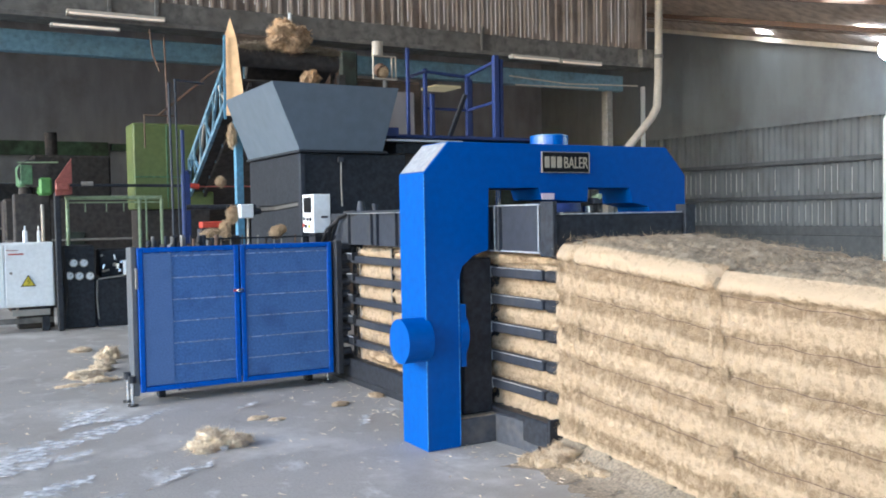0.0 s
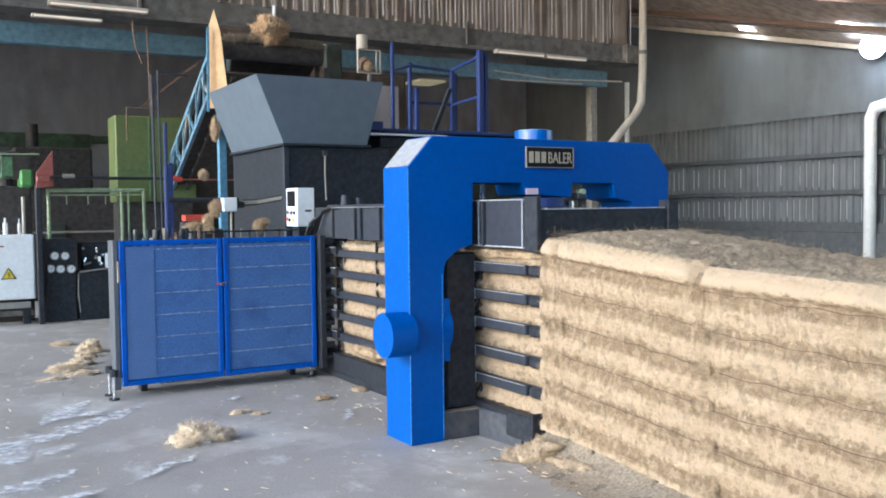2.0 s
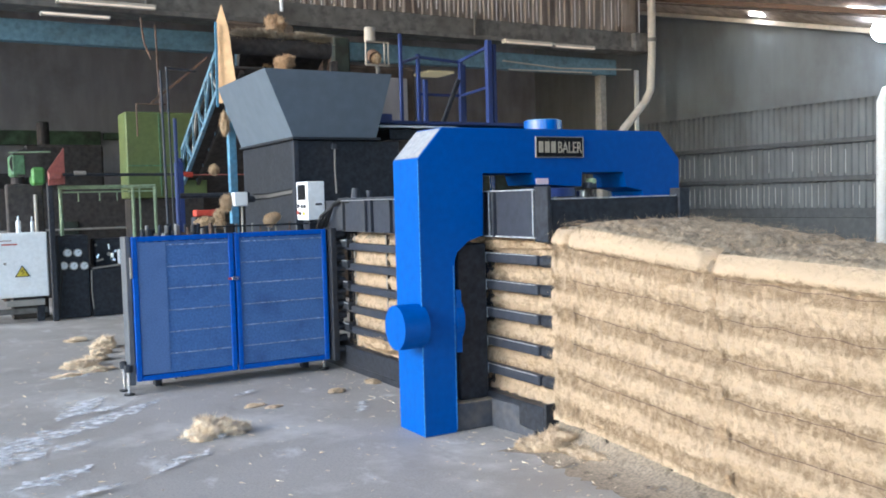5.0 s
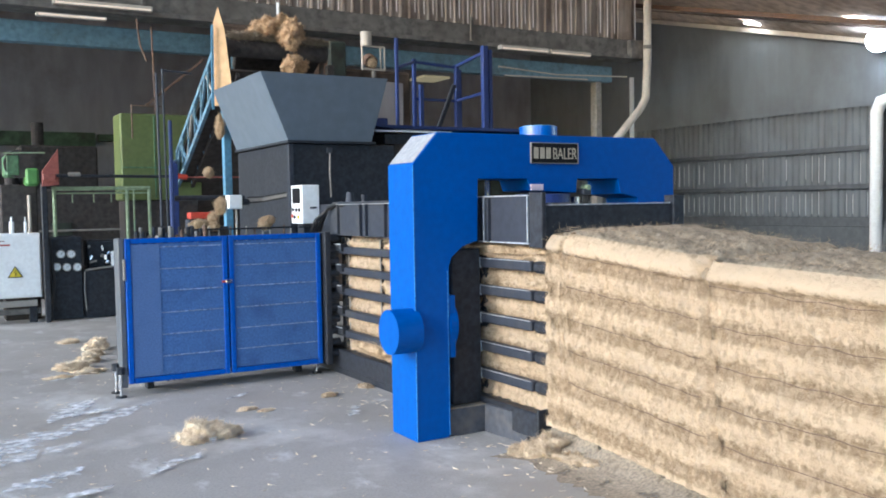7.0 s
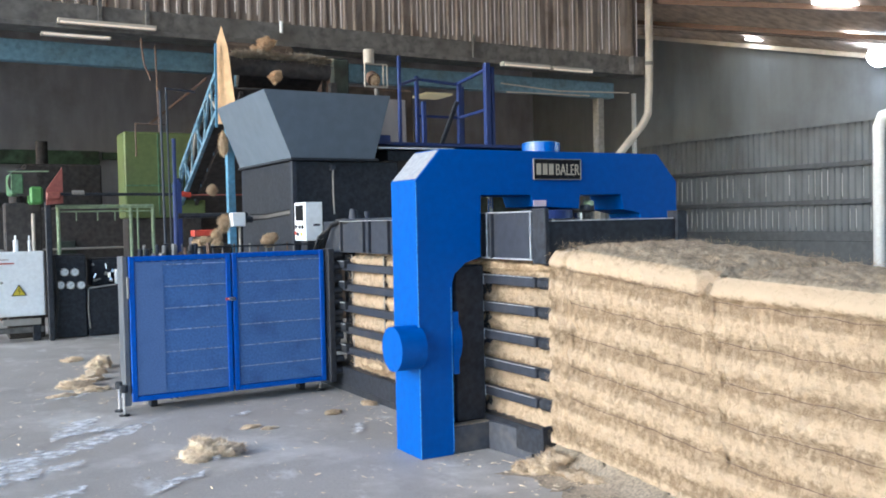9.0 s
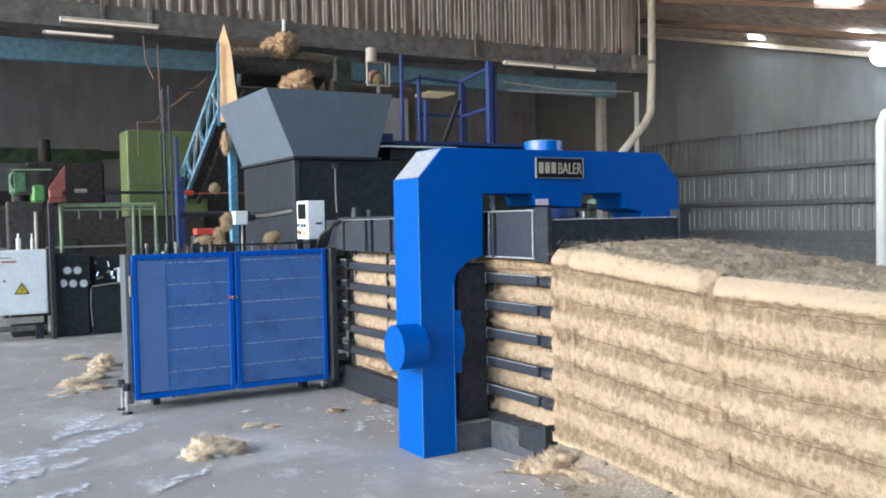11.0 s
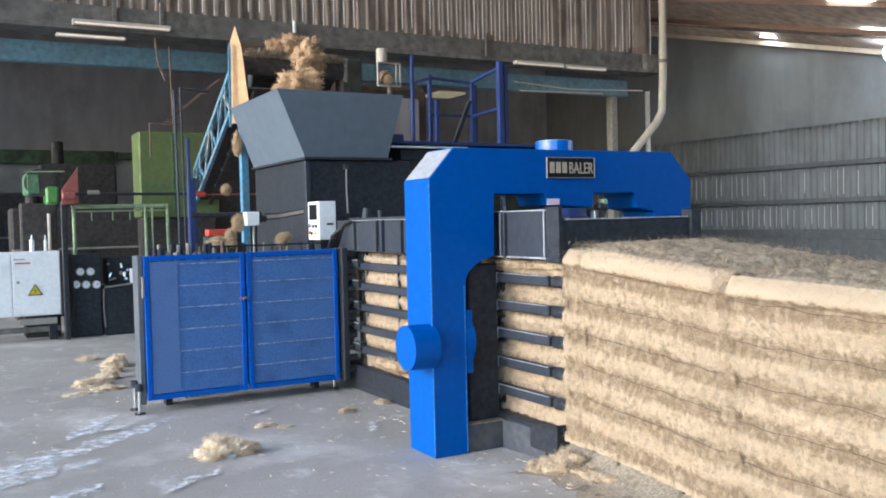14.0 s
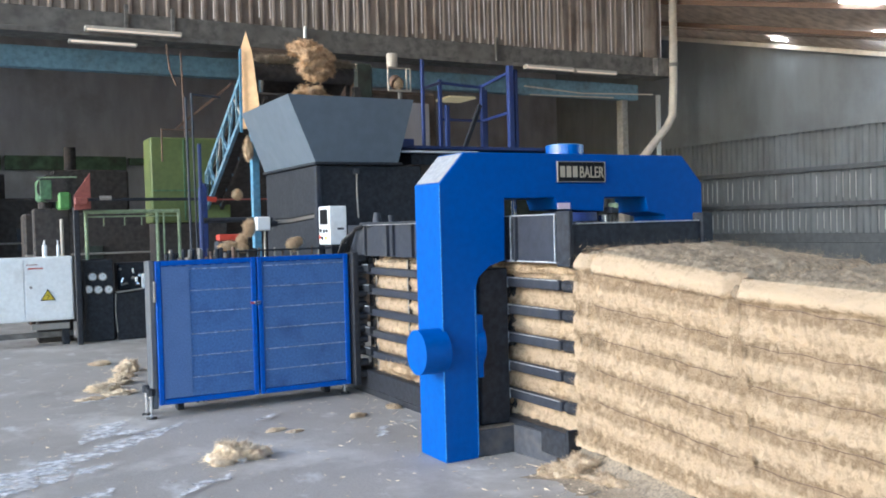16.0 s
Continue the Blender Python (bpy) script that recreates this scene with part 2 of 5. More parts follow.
# duller and greyer than the bale sides; for bale tops and belt fibre
M_BTOP = fibre_mat("dull_coir", (0.46, 0.38, 0.28), (0.24, 0.19, 0.135), False)
M_LAMP = glow_mat("lamp_glow", (0.85, 0.93, 1.0), 30.0)
M_TUBE = glow_mat("tube_glow", (1.0, 0.82, 0.66), 0.08)
M_GAP = glow_mat("daylight_gap", (0.85, 0.76, 0.68), 0.13)
M_SLIT = glow_mat("pale_slit", (0.38, 0.39, 0.38), 0.10)
M_SKYLIGHT = glow_mat("roof_light", (1.0, 0.97, 0.9), 14.0)
M_PANEL = glow_mat("panel_light", (0.7, 0.58, 0.33), 0.1)
M_TEXT = mat("silver_letters", (0.34, 0.32, 0.29), 0.4, metal=0.3, grain=0.05)
M_PLATE = mat("black_plate", (0.016, 0.016, 0.018), 0.55, grain=0.1, spec=0.06)
M_LETTER = mat("tan_letters", (0.42, 0.36, 0.27), 0.5, grain=0.05)
# darker version of the dirty green, for the far girders
M_DIMGREEN = mat("dim_green_paint", (0.07, 0.11, 0.06), 0.7, grain=0.25, scale=6, bump=0.1, dirt=0.8, dirt_colour=(0.05, 0.045, 0.035), dirt_scale=2.2)
M_SIGN = mat("warning_yellow", (0.75, 0.6, 0.04), 0.5, grain=0.04)


# ---- mesh helpers ----
def box(bm, x0, x1, y0, y1, z0, z1, bevel=0.004, m=None):
    """An upright box with softened edges."""
    c = bmesh.ops.create_cube(bm, size=1.0)["verts"]
    for v in c:
        v.co = Vector((x0 + (v.co.x + 0.5) * (x1 - x0), y0 + (v.co.y + 0.5) * (y1 - y0), z0 + (v.co.z + 0.5) * (z1 - z0)))
    if bevel:
        es = list({e for v in c for e in v.link_edges})
        r = bmesh.ops.bevel(bm, geom=es, offset=bevel, segments=1, affect="EDGES", profile=0.5)
        c = list({v for f in r["faces"] for v in f.verts})
    if m is not None:
        bmesh.ops.transform(bm, matrix=m, verts=c)
    return bm


def rod(bm, a, b, r, n=12, r2=None):
    """A round bar from a to b."""
    a, b = Vector(a), Vector(b)
    d = b - a
    q = Vector((0, 0, 1)).rotation_difference(d).to_matrix().to_4x4()
    bmesh.ops.create_cone(bm, cap_ends=True, segments=n, radius1=r, radius2=r if r2 is None else r2, depth=d.length, matrix=Matrix.Translation((a + b) / 2) @ q)
    return bm


def bar(bm, a, b, w, h, up=(0, 0, 1)):
    """A rectangular bar from a to b, w wide and h high."""
    a, b = Vector(a), Vector(b)
    d = (b - a).normalized()
    s = d.cross(Vector(up))
    s = s.normalized() if s.length > 1e-4 else Vector((1, 0, 0))
    u = s.cross(d)
    vs = [bm.verts.new(p + s * (i * w / 2) + u * (j * h / 2)) for p in (a, b) for i, j in ((-1, -1), (1, -1), (1, 1), (-1, 1))]
    for f in ((3, 2, 1, 0), (4, 5, 6, 7), (0, 1, 5, 4), (1, 2, 6, 5), (2, 3, 7, 6), (3, 0, 4, 7)):
        bm.faces.new([vs[i] for i in f])
    return bm


def tube(bm, pts, r, n=8):
    """A bent round tube through the points, in one piece."""
    pts = [Vector(p) for p in pts]
    rings = []
    side = None
    for i, p in enumerate(pts):
        d0 = (p - pts[i - 1]).normalized() if i else (pts[1] - p).normalized()
        d1 = (pts[i + 1] - p).normalized() if i < len(pts) - 1 else d0
        d = (d0 + d1).normalized()
        if side is None:
            side = d.orthogonal().normalized()
        side = (side - d * side.dot(d)).normalized()
        up = d.cross(side)
        k = 1 / max(0.5, d.dot(d1))
        rings.append([bm.verts.new(p + (side * math.cos(2 * math.pi * j / n) + up * math.sin(2 * math.pi * j / n)) * r * k) for j in range(n)])
    for q, s in zip(rings[:-1], rings[1:]):
        for j in range(n):
            bm.faces.new((q[j], q[(j + 1) % n], s[(j + 1) % n], s[j]))
    bm.faces.new(rings[0][::-1])
    bm.faces.new(rings[-1])
    return bm


def prism(bm, outline, y0, y1):
    """An outline in x and z, drawn out from y0 to y1."""
    front = [bm.verts.new((x, y0, z)) for x, z in outline]
    back = [bm.verts.new((x, y1, z)) for x, z in outline]
    bm.faces.new(front)
    bm.faces.new(back[::-1])
    n = len(outline)
    for i in range(n):
        j = (i + 1) % n
        bm.faces.new((front[j], front[i], back[i], back[j]))
    bmesh.ops.recalc_face_normals(bm, faces=bm.faces)
    return bm


def loft(bm, low, high, close=False):
    """Four-cornered walls between two rings of points."""
    a, b = [bm.verts.new(p) for p in low], [bm.verts.new(p) for p in high]
    n = len(a)
    for i in range(n):
        j = (i + 1) % n
        bm.faces.new((a[i], a[j], b[j], b[i]))
    if close:
        bm.faces.new(a[::-1])
        bm.faces.new(b)
    return bm


def mesh_ob(name, bm, material, smooth=False):
    me = bpy.data.meshes.new(name)
    bm.normal_update()
    bm.to_mesh(me)
    bm.free()
    me.materials.append(material)
    if smooth:
        for p in me.polygons:
            p.use_smooth = True
    return new(name, me)


def part(name, bm, material, parent, label="", smooth=False):
    """One mesh under a thing or a part; the mesh is in world metres."""
    ob = mesh_ob(name, bm, material, smooth)
    ob.parent = parent
    if parent is not None:
        at = Vector()
        p = parent
        while p is not None:
            at += p.location
            p = p.parent
        ob.location = -at
    if label:
        ob["label"] = label
    return ob


def thing(name, at, label, category, group="", kind=""):
    ob = new(name)
    ob.location = at
    ob.empty_display_size = 0.1
    return tagged(ob, label, category, group, kind)


def lone(name, bm, material, label, category, group="", kind="", smooth=False):
    return tagged(mesh_ob(name, bm, material, smooth), label, category, group, kind)


B = bmesh.new


# ---- the hall ----
def ground():
    bm = B()
    bmesh.ops.create_grid(bm, x_segments=2, y_segments=2, size=120)
    lone("floor", bm, M_FLOOR, "grey worn concrete floor with dust and stains", "floor", kind="structure")


def corrugated(bm, a, b, z0, z1, out, pitch=0.2, depth=0.03, skip=()):
    """A ribbed sheet wall from a to b (x, y), between two heights; out points to the seen side."""
    a, b, o = Vector((*a, 0)), Vector((*b, 0)), Vector((*out, 0))
    d = (b - a)
    n = max(1, int(d.length / pitch))
    prof = ((0.0, 0), (0.55, 0), (0.68, 1), (0.87, 1), (1.0, 0))
    pts = [(a + d * ((i + u) / n) + o * (h * depth)) for i in range(n) for u, h in prof[:-1]] + [b]
    for p, q in zip(pts[:-1], pts[1:]):
        zp = z1(p) if callable(z1) else z1
        zq = z1(q) if callable(z1) else z1
        bm.faces.new([bm.verts.new((p.x, p.y, z0)), bm.verts.new((q.x, q.y, z0)), bm.verts.new((q.x, q.y, zq)), bm.verts.new((p.x, p.y, zp))])
    bmesh.ops.remove_doubles(bm, verts=bm.verts, dist=0.0005)
    return bm


def roof_z(x, y):
    return 6.30 + 0.245 * (y - 12.57) + 0.30 * (14.0 - x)


def hall():
    # upper cladding over the opening to the dark bay
    clad = lone("wall_upper", corrugated(B(), (-9, 10.0), (11.0, 10.0), 5.1, 9.5, (0, -1), 0.2, 0.035), M_CLAD,
                "rusty brown ribbed sheet cladding with daylight slits", "wall", kind="structure")
    gaps = random.Random(4)
    n = 101
    for i in range(n):
        x = -9 + 20.0 * (i + 0.99) / n + 0.006 * gaps.random()
        if x < 0.6 or gaps.random() < 0.25:
            continue
        z = 5.14 + gaps.random() * 0.15
        part("daylight_slit", box(B(), x - 0.006, x + 0.004 + 0.006 * gaps.random(), 9.985, 9.992, z, z + 1.6 + gaps.random() * 2.5, 0), M_GAP, clad)
    beam = lone("lintel_beam", box(B(), -9, 11.0, 9.82, 10.2, 4.78, 5.12, 0.01), M_BEAM, "dirty grey lintel beam below the cladding", "beam", kind="structure")
    part("flange", box(B(), -9, 11.0, 9.7, 10.25, 4.70, 4.775, 0.005), M_BEAM, beam)
    part("end_plate", box(B(), 10.6, 11.1, 9.66, 9.81, 4.70, 5.10, 0.01), M_BEAM, beam)
    part("light_stub", rod(B(), (2.62, 9.72, 4.93), (2.62, 9.72, 5.13), 0.03, 10), M_WHITE, beam)
    for x in (-3.4, -0.35, 0.38, 6.6):
        part("bracket", box(B(), x - 0.03, x + 0.03, 9.76, 9.815, 4.80, 5.25, 0.004), M_BEAM, beam)
    part("corner_strip", box(B(), 10.42, 10.78, 9.88, 9.92, 5.125, 9.5, 0.004), M_CLAD, clad)
    lone("crane_beam", box(B(), -9, 10.6, 10.3, 10.5, 4.26, 4.60, 0.01), M_CYAN, "weathered teal steel crane beam", "beam", kind="structure")
    lone("wall_back", box(B(), -9.3, 14.3, 18.0, 18.2, 0, 9, 0), M_DARKWALL, "dark sooty back wall", "wall", kind="structure")
    # added out of view: keeps sky light off surfaces that face the camera
    lone("blocker_front", box(B(), -1.5, 12.0, -8.2, -8.0, 0, 6.0, 0), M_WALL, "added unseen grey wall behind the camera, blocking frontal sky light", "wall", kind="structure")
    # added out of view: limits the low sun that enters the rear bay
    lone("blocker_left", box(B(), -9.3, -9.0, 15, 18, 0, 9.9, 0), M_DARKWALL, "added unseen dark side wall, blocking low sun from the rear bay", "wall", kind="structure")
    lone("ceiling", box(B(), -9, 11.3, 10.25, 18, 7.0, 7.1, 0), M_DARKWALL, "dark ceiling of the rear bay", "ceiling", kind="structure")
    right = lone("wall_right", corrugated(B(), (14.0, -1.0), (14.0, 18.0), 0, lambda p: roof_z(14, p.y) + 0.02, (-1, 0), 0.165, 0.035), M_WALL,
                 "grey ribbed sheet wall with horizontal rails", "wall", kind="structure")
    for z, h in ((1.08, 0.24), (1.83, 0.10), (2.62, 0.10)):
        part("wall_rail", box(B(), 13.86, 13.94, -1, 18, z - h / 2, z + h / 2, 0.005), M_RAIL, right)
    part("upper_sheet", corrugated(B(), (13.9, -1.0), (13.9, 18.0), 3.46, lambda p: roof_z(14, p.y), (-1, 0), 0.6, 0.006), M_UPPER, right, "darker upper sheeting")
    part("plinth", box(B(), 13.8, 13.93, -1, 18, 0, 1.0, 0.01), M_RAIL, right)
    rr = random.Random(8)
    for i in range(70):
        y = 4.0 + i * 0.165 + rr.random() * 0.03
        for z0, z1 in ((1.22, 1.74), (1.92, 2.52)):
            if rr.random() < (0.95 if 7.4 < y < 12 else 0.45) * (1.0 if z0 < 1.8 else 0.7):
                part("daylight_slit", box(B(), 13.945, 13.952, y, y + 0.007 + 0.010 * rr.random(), z0 + rr.random() * 0.10, z1 - rr.random() * 0.10, 0), M_SLIT, right)
    # roof sheets and purlins, following the slope
    ring = [(14, 18), (14, 3), (8, -5), (-9, -5), (-9, 18)]
    bm = B()
    lowv = [bm.verts.new((x, y, roof_z(x, y))) for x, y in ring]
    topv = [bm.verts.new((x, y, roof_z(x, y) + 0.06)) for x, y in ring]
    bm.faces.new(lowv)
    bm.faces.new(topv[::-1])
    for i in range(5):
        j = (i + 1) % 5
        bm.faces.new((lowv[i], lowv[j], topv[j], topv[i]))
    roof = lone("roof", bm, M_ROOF, "brown sheet roof over dark purlins", "roof", kind="structure")
    for x in (13.7, 12.6, 11.2, 9.2, 7.0, 4.6, 2.0, -0.8, -4.0):
        y0 = 3 - (14 - x) * 8 / 6 if x > 8 else -5
        bm = B()
        bar(bm, (x, y0, roof_z(x, y0) - 0.09), (x, 17.9, roof_z(x, 17.9) - 0.09), 0.06, 0.10)
        part("purlin", bm, M_RUST if x < 13 else M_PIPE, roof)
    for x in (13.1, 10.2, 8.1, 5.8):
        bm = B()
        bar(bm, (x, 2.0, roof_z(x, 2.0) - 0.02), (x, 17.5, roof_z(x, 17.5) - 0.02), 0.03, 0.03)
        part("sheet_rib", bm, M_CLAD, roof)
    for x, y0, y1 in ((13.45, 8.7, 9.0), (12.72, 5.5, 5.95), (11.2, 4.7, 5.5)):
        bm = B()
        bar(bm, (x, y0, roof_z(x, y0) - 0.03), (x, y1, roof_z(x, y1) - 0.03), 0.18, 0.02)
        part("roof_light", bm, M_SKYLIGHT, roof, "bright translucent roof sheet")


def fittings():
    for x0, x1, z in ((-1.0, 0.47, 4.755), (7.15, 8.3, 4.65), (8.35, 9.4, 4.64), (-1.24, -0.23, 4.555)):
        t = thing("fluorescent_lamp", ((x0 + x1) / 2, 9.6, z), "cream fluorescent batten with a faintly glowing tube under the lintel", "lamp", "battens under the lintel")
        thick = 0.045 if z > 4.6 else 0.015
        part("batten", box(B(), x0, x1, 9.56, 9.70, z, z + thick + 0.03, 0.004), M_PIPE, t)
        # the tube gives off a weak cream glow
        part("tube", rod(B(), (x0 + 0.03, 9.55, z + 0.01), (x1 - 0.03, 9.55, z + 0.01), 0.018), M_TUBE, t)
    p = thing("drain_pipe", (11.1, 9.6, 3), "cream plastic rain pipe with an elbow", "pipe")
    part("pipe", tube(B(), [(11.0, 9.55, 8.6), (10.95, 9.55, 4.62), (10.9, 9.55, 3.85), (10.74, 9.55, 3.6), (9.9, 9.55, 2.78), (9.85, 9.55, 0.0)], 0.085, 12), M_PIPE, p, smooth=True)
    part("clamp", rod(B(), (10.96, 9.55, 4.9), (10.96, 9.55, 4.98), 0.105), M_BEAM, p)
    lone("steel_post", box(B(), 10.14, 10.3, 10.3, 10.5, 0, 4.25, 0.01), M_POST, "grey-cream steel post below the crane beam", "post")
    lone("thin_post", rod(B(), (12.7, 12.0, 0), (12.7, 12.0, 4.7), 0.06), M_WHITE, "slim white steel post in the far aisle", "post")
    lone("door_gap", box(B(), 12.70, 12.78, 12.06, 12.07, 4.2, 4.66, 0), M_SKYLIGHT, "bright slit of daylight beside the slim far post", "gap")
    t = thing("wall_post", (13.8, 6.1, 0), "white painted door post with a rounded head", "post")
    part("post", tube(B(), [(13.75, 6.0, 0), (13.75, 6.0, 3.3), (13.75, 5.9, 3.5), (13.75, 5.4, 3.6)], 0.12, 12), M_WHITE, t, smooth=True)
    f = thing("flood_light", (13.5, 5.9, 4.5), "bright white flood lamp below the roof", "lamp")
    part("housing", rod(B(), (13.55, 5.83, 4.68), (13.8, 5.93, 4.74), 0.24, 24), M_GREY, f)
    part("lens", rod(B(), (13.45, 5.79, 4.655), (13.545, 5.826, 4.678), 0.22, 24), M_LAMP, f, "glowing lens")
    part("bracket", rod(B(), (13.7, 5.9, 4.7), (13.97, 5.9, 4.7), 0.03, 8), M_GREY, f)
    for k, pts in enumerate(([(7.1, 9.6, 4.3), (8.5, 9.6, 4.22), (10.4, 9.6, 4.28)], [(7.3, 9.7, 4.15), (8.6, 9.7, 4.17), (9.4, 9.7, 4.18)],
                             [(0.2, 9.5, 4.6), (0.24, 9.5, 4.2), (0.34, 9.5, 3.95)], [(0.42, 9.5, 4.5), (0.45, 9.5, 3.1)])):
        lone("cable", tube(B(), pts, 0.015, 6), M_PIPE if k < 2 else M_RUST, "thin hanging cable below the beam", "cable")
    # small lit ceiling patch in the rear bay
    lone("ceiling_panel", box(B(), 7.3, 8.0, 13.0, 13.8, 4.55, 4.6, 0.005), M_PANEL, "yellowish translucent panel in the rear bay", "panel")


# ---- the baler ----
W, D, H1, H2, H3, C = 0.252, 0.367, 1.874, 2.088, 1.773, 2.346


def portal():
    t = thing("blue_press", (0, 0, 0), "bright blue steel portal frame straddling the bale channel", "machine frame")
    out = [(0, 0), (W, 0), (0.268, 1.18), (0.29, 1.24), (0.38, 1.31), (0.50, 1.345), (0.51, H3), (0.93, H3), (0.96, 1.69), (1.37, 1.67), (1.38, H3), (1.77, H3),
           (1.80, 1.66), (1.96, 1.63), (2.05, 1.24), (2.09, 1.18), (2.094, 0), (C, 0), (C, H1), (C - 0.2, H2), (0.195, H2), (0, H1)]
    bm = prism(B(), out, 0, D)
    es = [e for e in bm.edges if e.calc_length() > 0.05]
    bmesh.ops.bevel(bm, geom=es, offset=0.006, segments=2, affect="EDGES", profile=0.6)
    part("frame", bm, M_BLUE, t)
    pin = part("pin", rod(B(), (-0.17, 0.065, 0.755), (0.02, 0.065, 0.755), 0.15, 40), M_BLUE, t, smooth=False)
    part("pin_collar", rod(B(), (-0.006, 0.10, 0.755), (0.004, 0.10, 0.755), 0.09, 40), M_BLUE, pin)
    bm = B()
    rod(bm, (W + 0.012, 0.18, 0.77), (W + 0.075, 0.18, 0.77), 0.20, 40)
    part("pin_flange", bm, M_BLUE, t)
    d = math.atan2(H2 - H1, 0.195)
    part("weld_seam", box(B(), -0.002, 0.004, -0.004, 0.002, 0.01, H1 - 0.01, 0), M_WORNBLUE, t)
    part("weld_seam", box(B(), W - 0.002, W + 0.004, -0.004, 0.002, 0.02, 1.15, 0), M_WORNBLUE, t)
    # thin pale grey skin over the sloping shoulder
    part("top_layer", box(B(), 0.012, 0.277, 0.012, D - 0.012, 0.001, 0.004, 0.001, Matrix.Translation((0, 0, H1)) @ Matrix.Rotation(-d, 4, "Y")), M_SHOULDER, t, "pale grey layer on the sloping shoulder")
    part("key_plate", box(B(), W + 0.014, W + 0.06, 0.0, 0.12, 0.55, 0.98, 0.004), M_BLUE, t)
    s = thing("name_plate", (1.16, -0.02, 1.96), "black name plate with silver rim and letters on the blue beam", "sign")
    part("plate", box(B(), 0.955, 1.374, -0.016, -0.002, 1.885, 2.031, 0.003), M_PLATE, s)
    bm = B()
    for a in ((0.951, 1.378, 2.028, 2.033), (0.951, 1.378, 1.883, 1.888)):
        box(bm, a[0], a[1], -0.02, -0.003, a[2], a[3], 0.001)
    for x in (0.951, 1.373):
        box(bm, x, x + 0.005, -0.0205, -0.0035, 1.8885, 2.0275, 0.001)
    part("rim", bm, M_TEXT, s)
    # maker's mark as plain strokes, then the word
    bm = B()
    for x in (0.975, 1.03, 1.085):
        box(bm, x, x + 0.04, -0.021, -0.0165, 1.918, 1.998, 0.001)
    part("mark", bm, M_LETTER, s)
    cu = bpy.data.curves.new("letters", "FONT")
    cu.body, cu.size, cu.extrude = "BALER", 0.118, 0.002
    tx = new("letters", cu)
    me = bpy.data.meshes.new_from_object(tx.evaluated_get(bpy.context.evaluated_depsgraph_get()))
    bpy.data.objects.remove(tx)
    xs = [v.co.x for v in me.vertices]
    k = 0.215 / (max(xs) - min(xs))
    for v in me.vertices:
        v.co.x = (v.co.x - min(xs)) * k
    me.materials.append(M_LETTER)
    lo = new("letters", me)
    lo.parent = s
    lo.matrix_basis = Matrix.Translation(Vector((1.148, -0.0185, 1.916)) - s.location) @ pose(0, 0, 0, 90)
    # cylinders on the beam
    c = thing("press_cylinder", (1.18, 0.18, 1.6), "blue hydraulic cylinder standing through the beam", "cylinder")
    part("barrel", rod(B(), (1.175, 0.2, H2 - 0.01), (1.175, 0.2, 2.165), 0.142, 40), M_GLOSS, c, smooth=False)
    part("cap", rod(B(), (1.175, 0.2, 2.165), (1.175, 0.2, 2.172), 0.12, 40), M_LBLUE, c)
    part("flange", rod(B(), (1.165, 0.14, 1.60), (1.165, 0.14, 1.665), 0.2, 40), M_NAVY, c)
    part("piston_rod", rod(B(), (1.165, 0.14, 1.5), (1.165, 0.14, 1.60), 0.07, 24), M_CHROME, c)
    for x in (0.97, 1.37):
        part("bolt", rod(B(), (x, 0.02, 1.585), (x, 0.02, 1.64), 0.03, 8), M_CHROME, c)
    part("maker_plate", box(B(), 0.95, 1.06, -0.012, -0.004, 1.69, 1.735, 0.002), M_PINK, c, "pale pink paper label")
    part("sensor", box(B(), 0.985, 1.02, -0.03, -0.004, 1.60, 1.67, 0.004), M_WHITE, c, "small white sensor")
    part("valve_block", box(B(), 1.42, 1.50, -0.02, 0.06, 1.655, 1.70, 0.006), M_GREY, c)
    part("fitting", rod(B(), (1.47, -0.025, 1.71), (1.47, 0.05, 1.71), 0.02, 12), M_PALE, c)
    for x, y in ((0.72, 0.22), (0.76, 0.26)):
        lone("guide_rod", rod(B(), (x, y, 1.63), (x, y, H3), 0.014, 12), M_CHROME, "bright steel guide rod under the beam", "rod", "guide rods")


SLATS = (1.218, 1.025, 0.827, 0.624, 0.428)


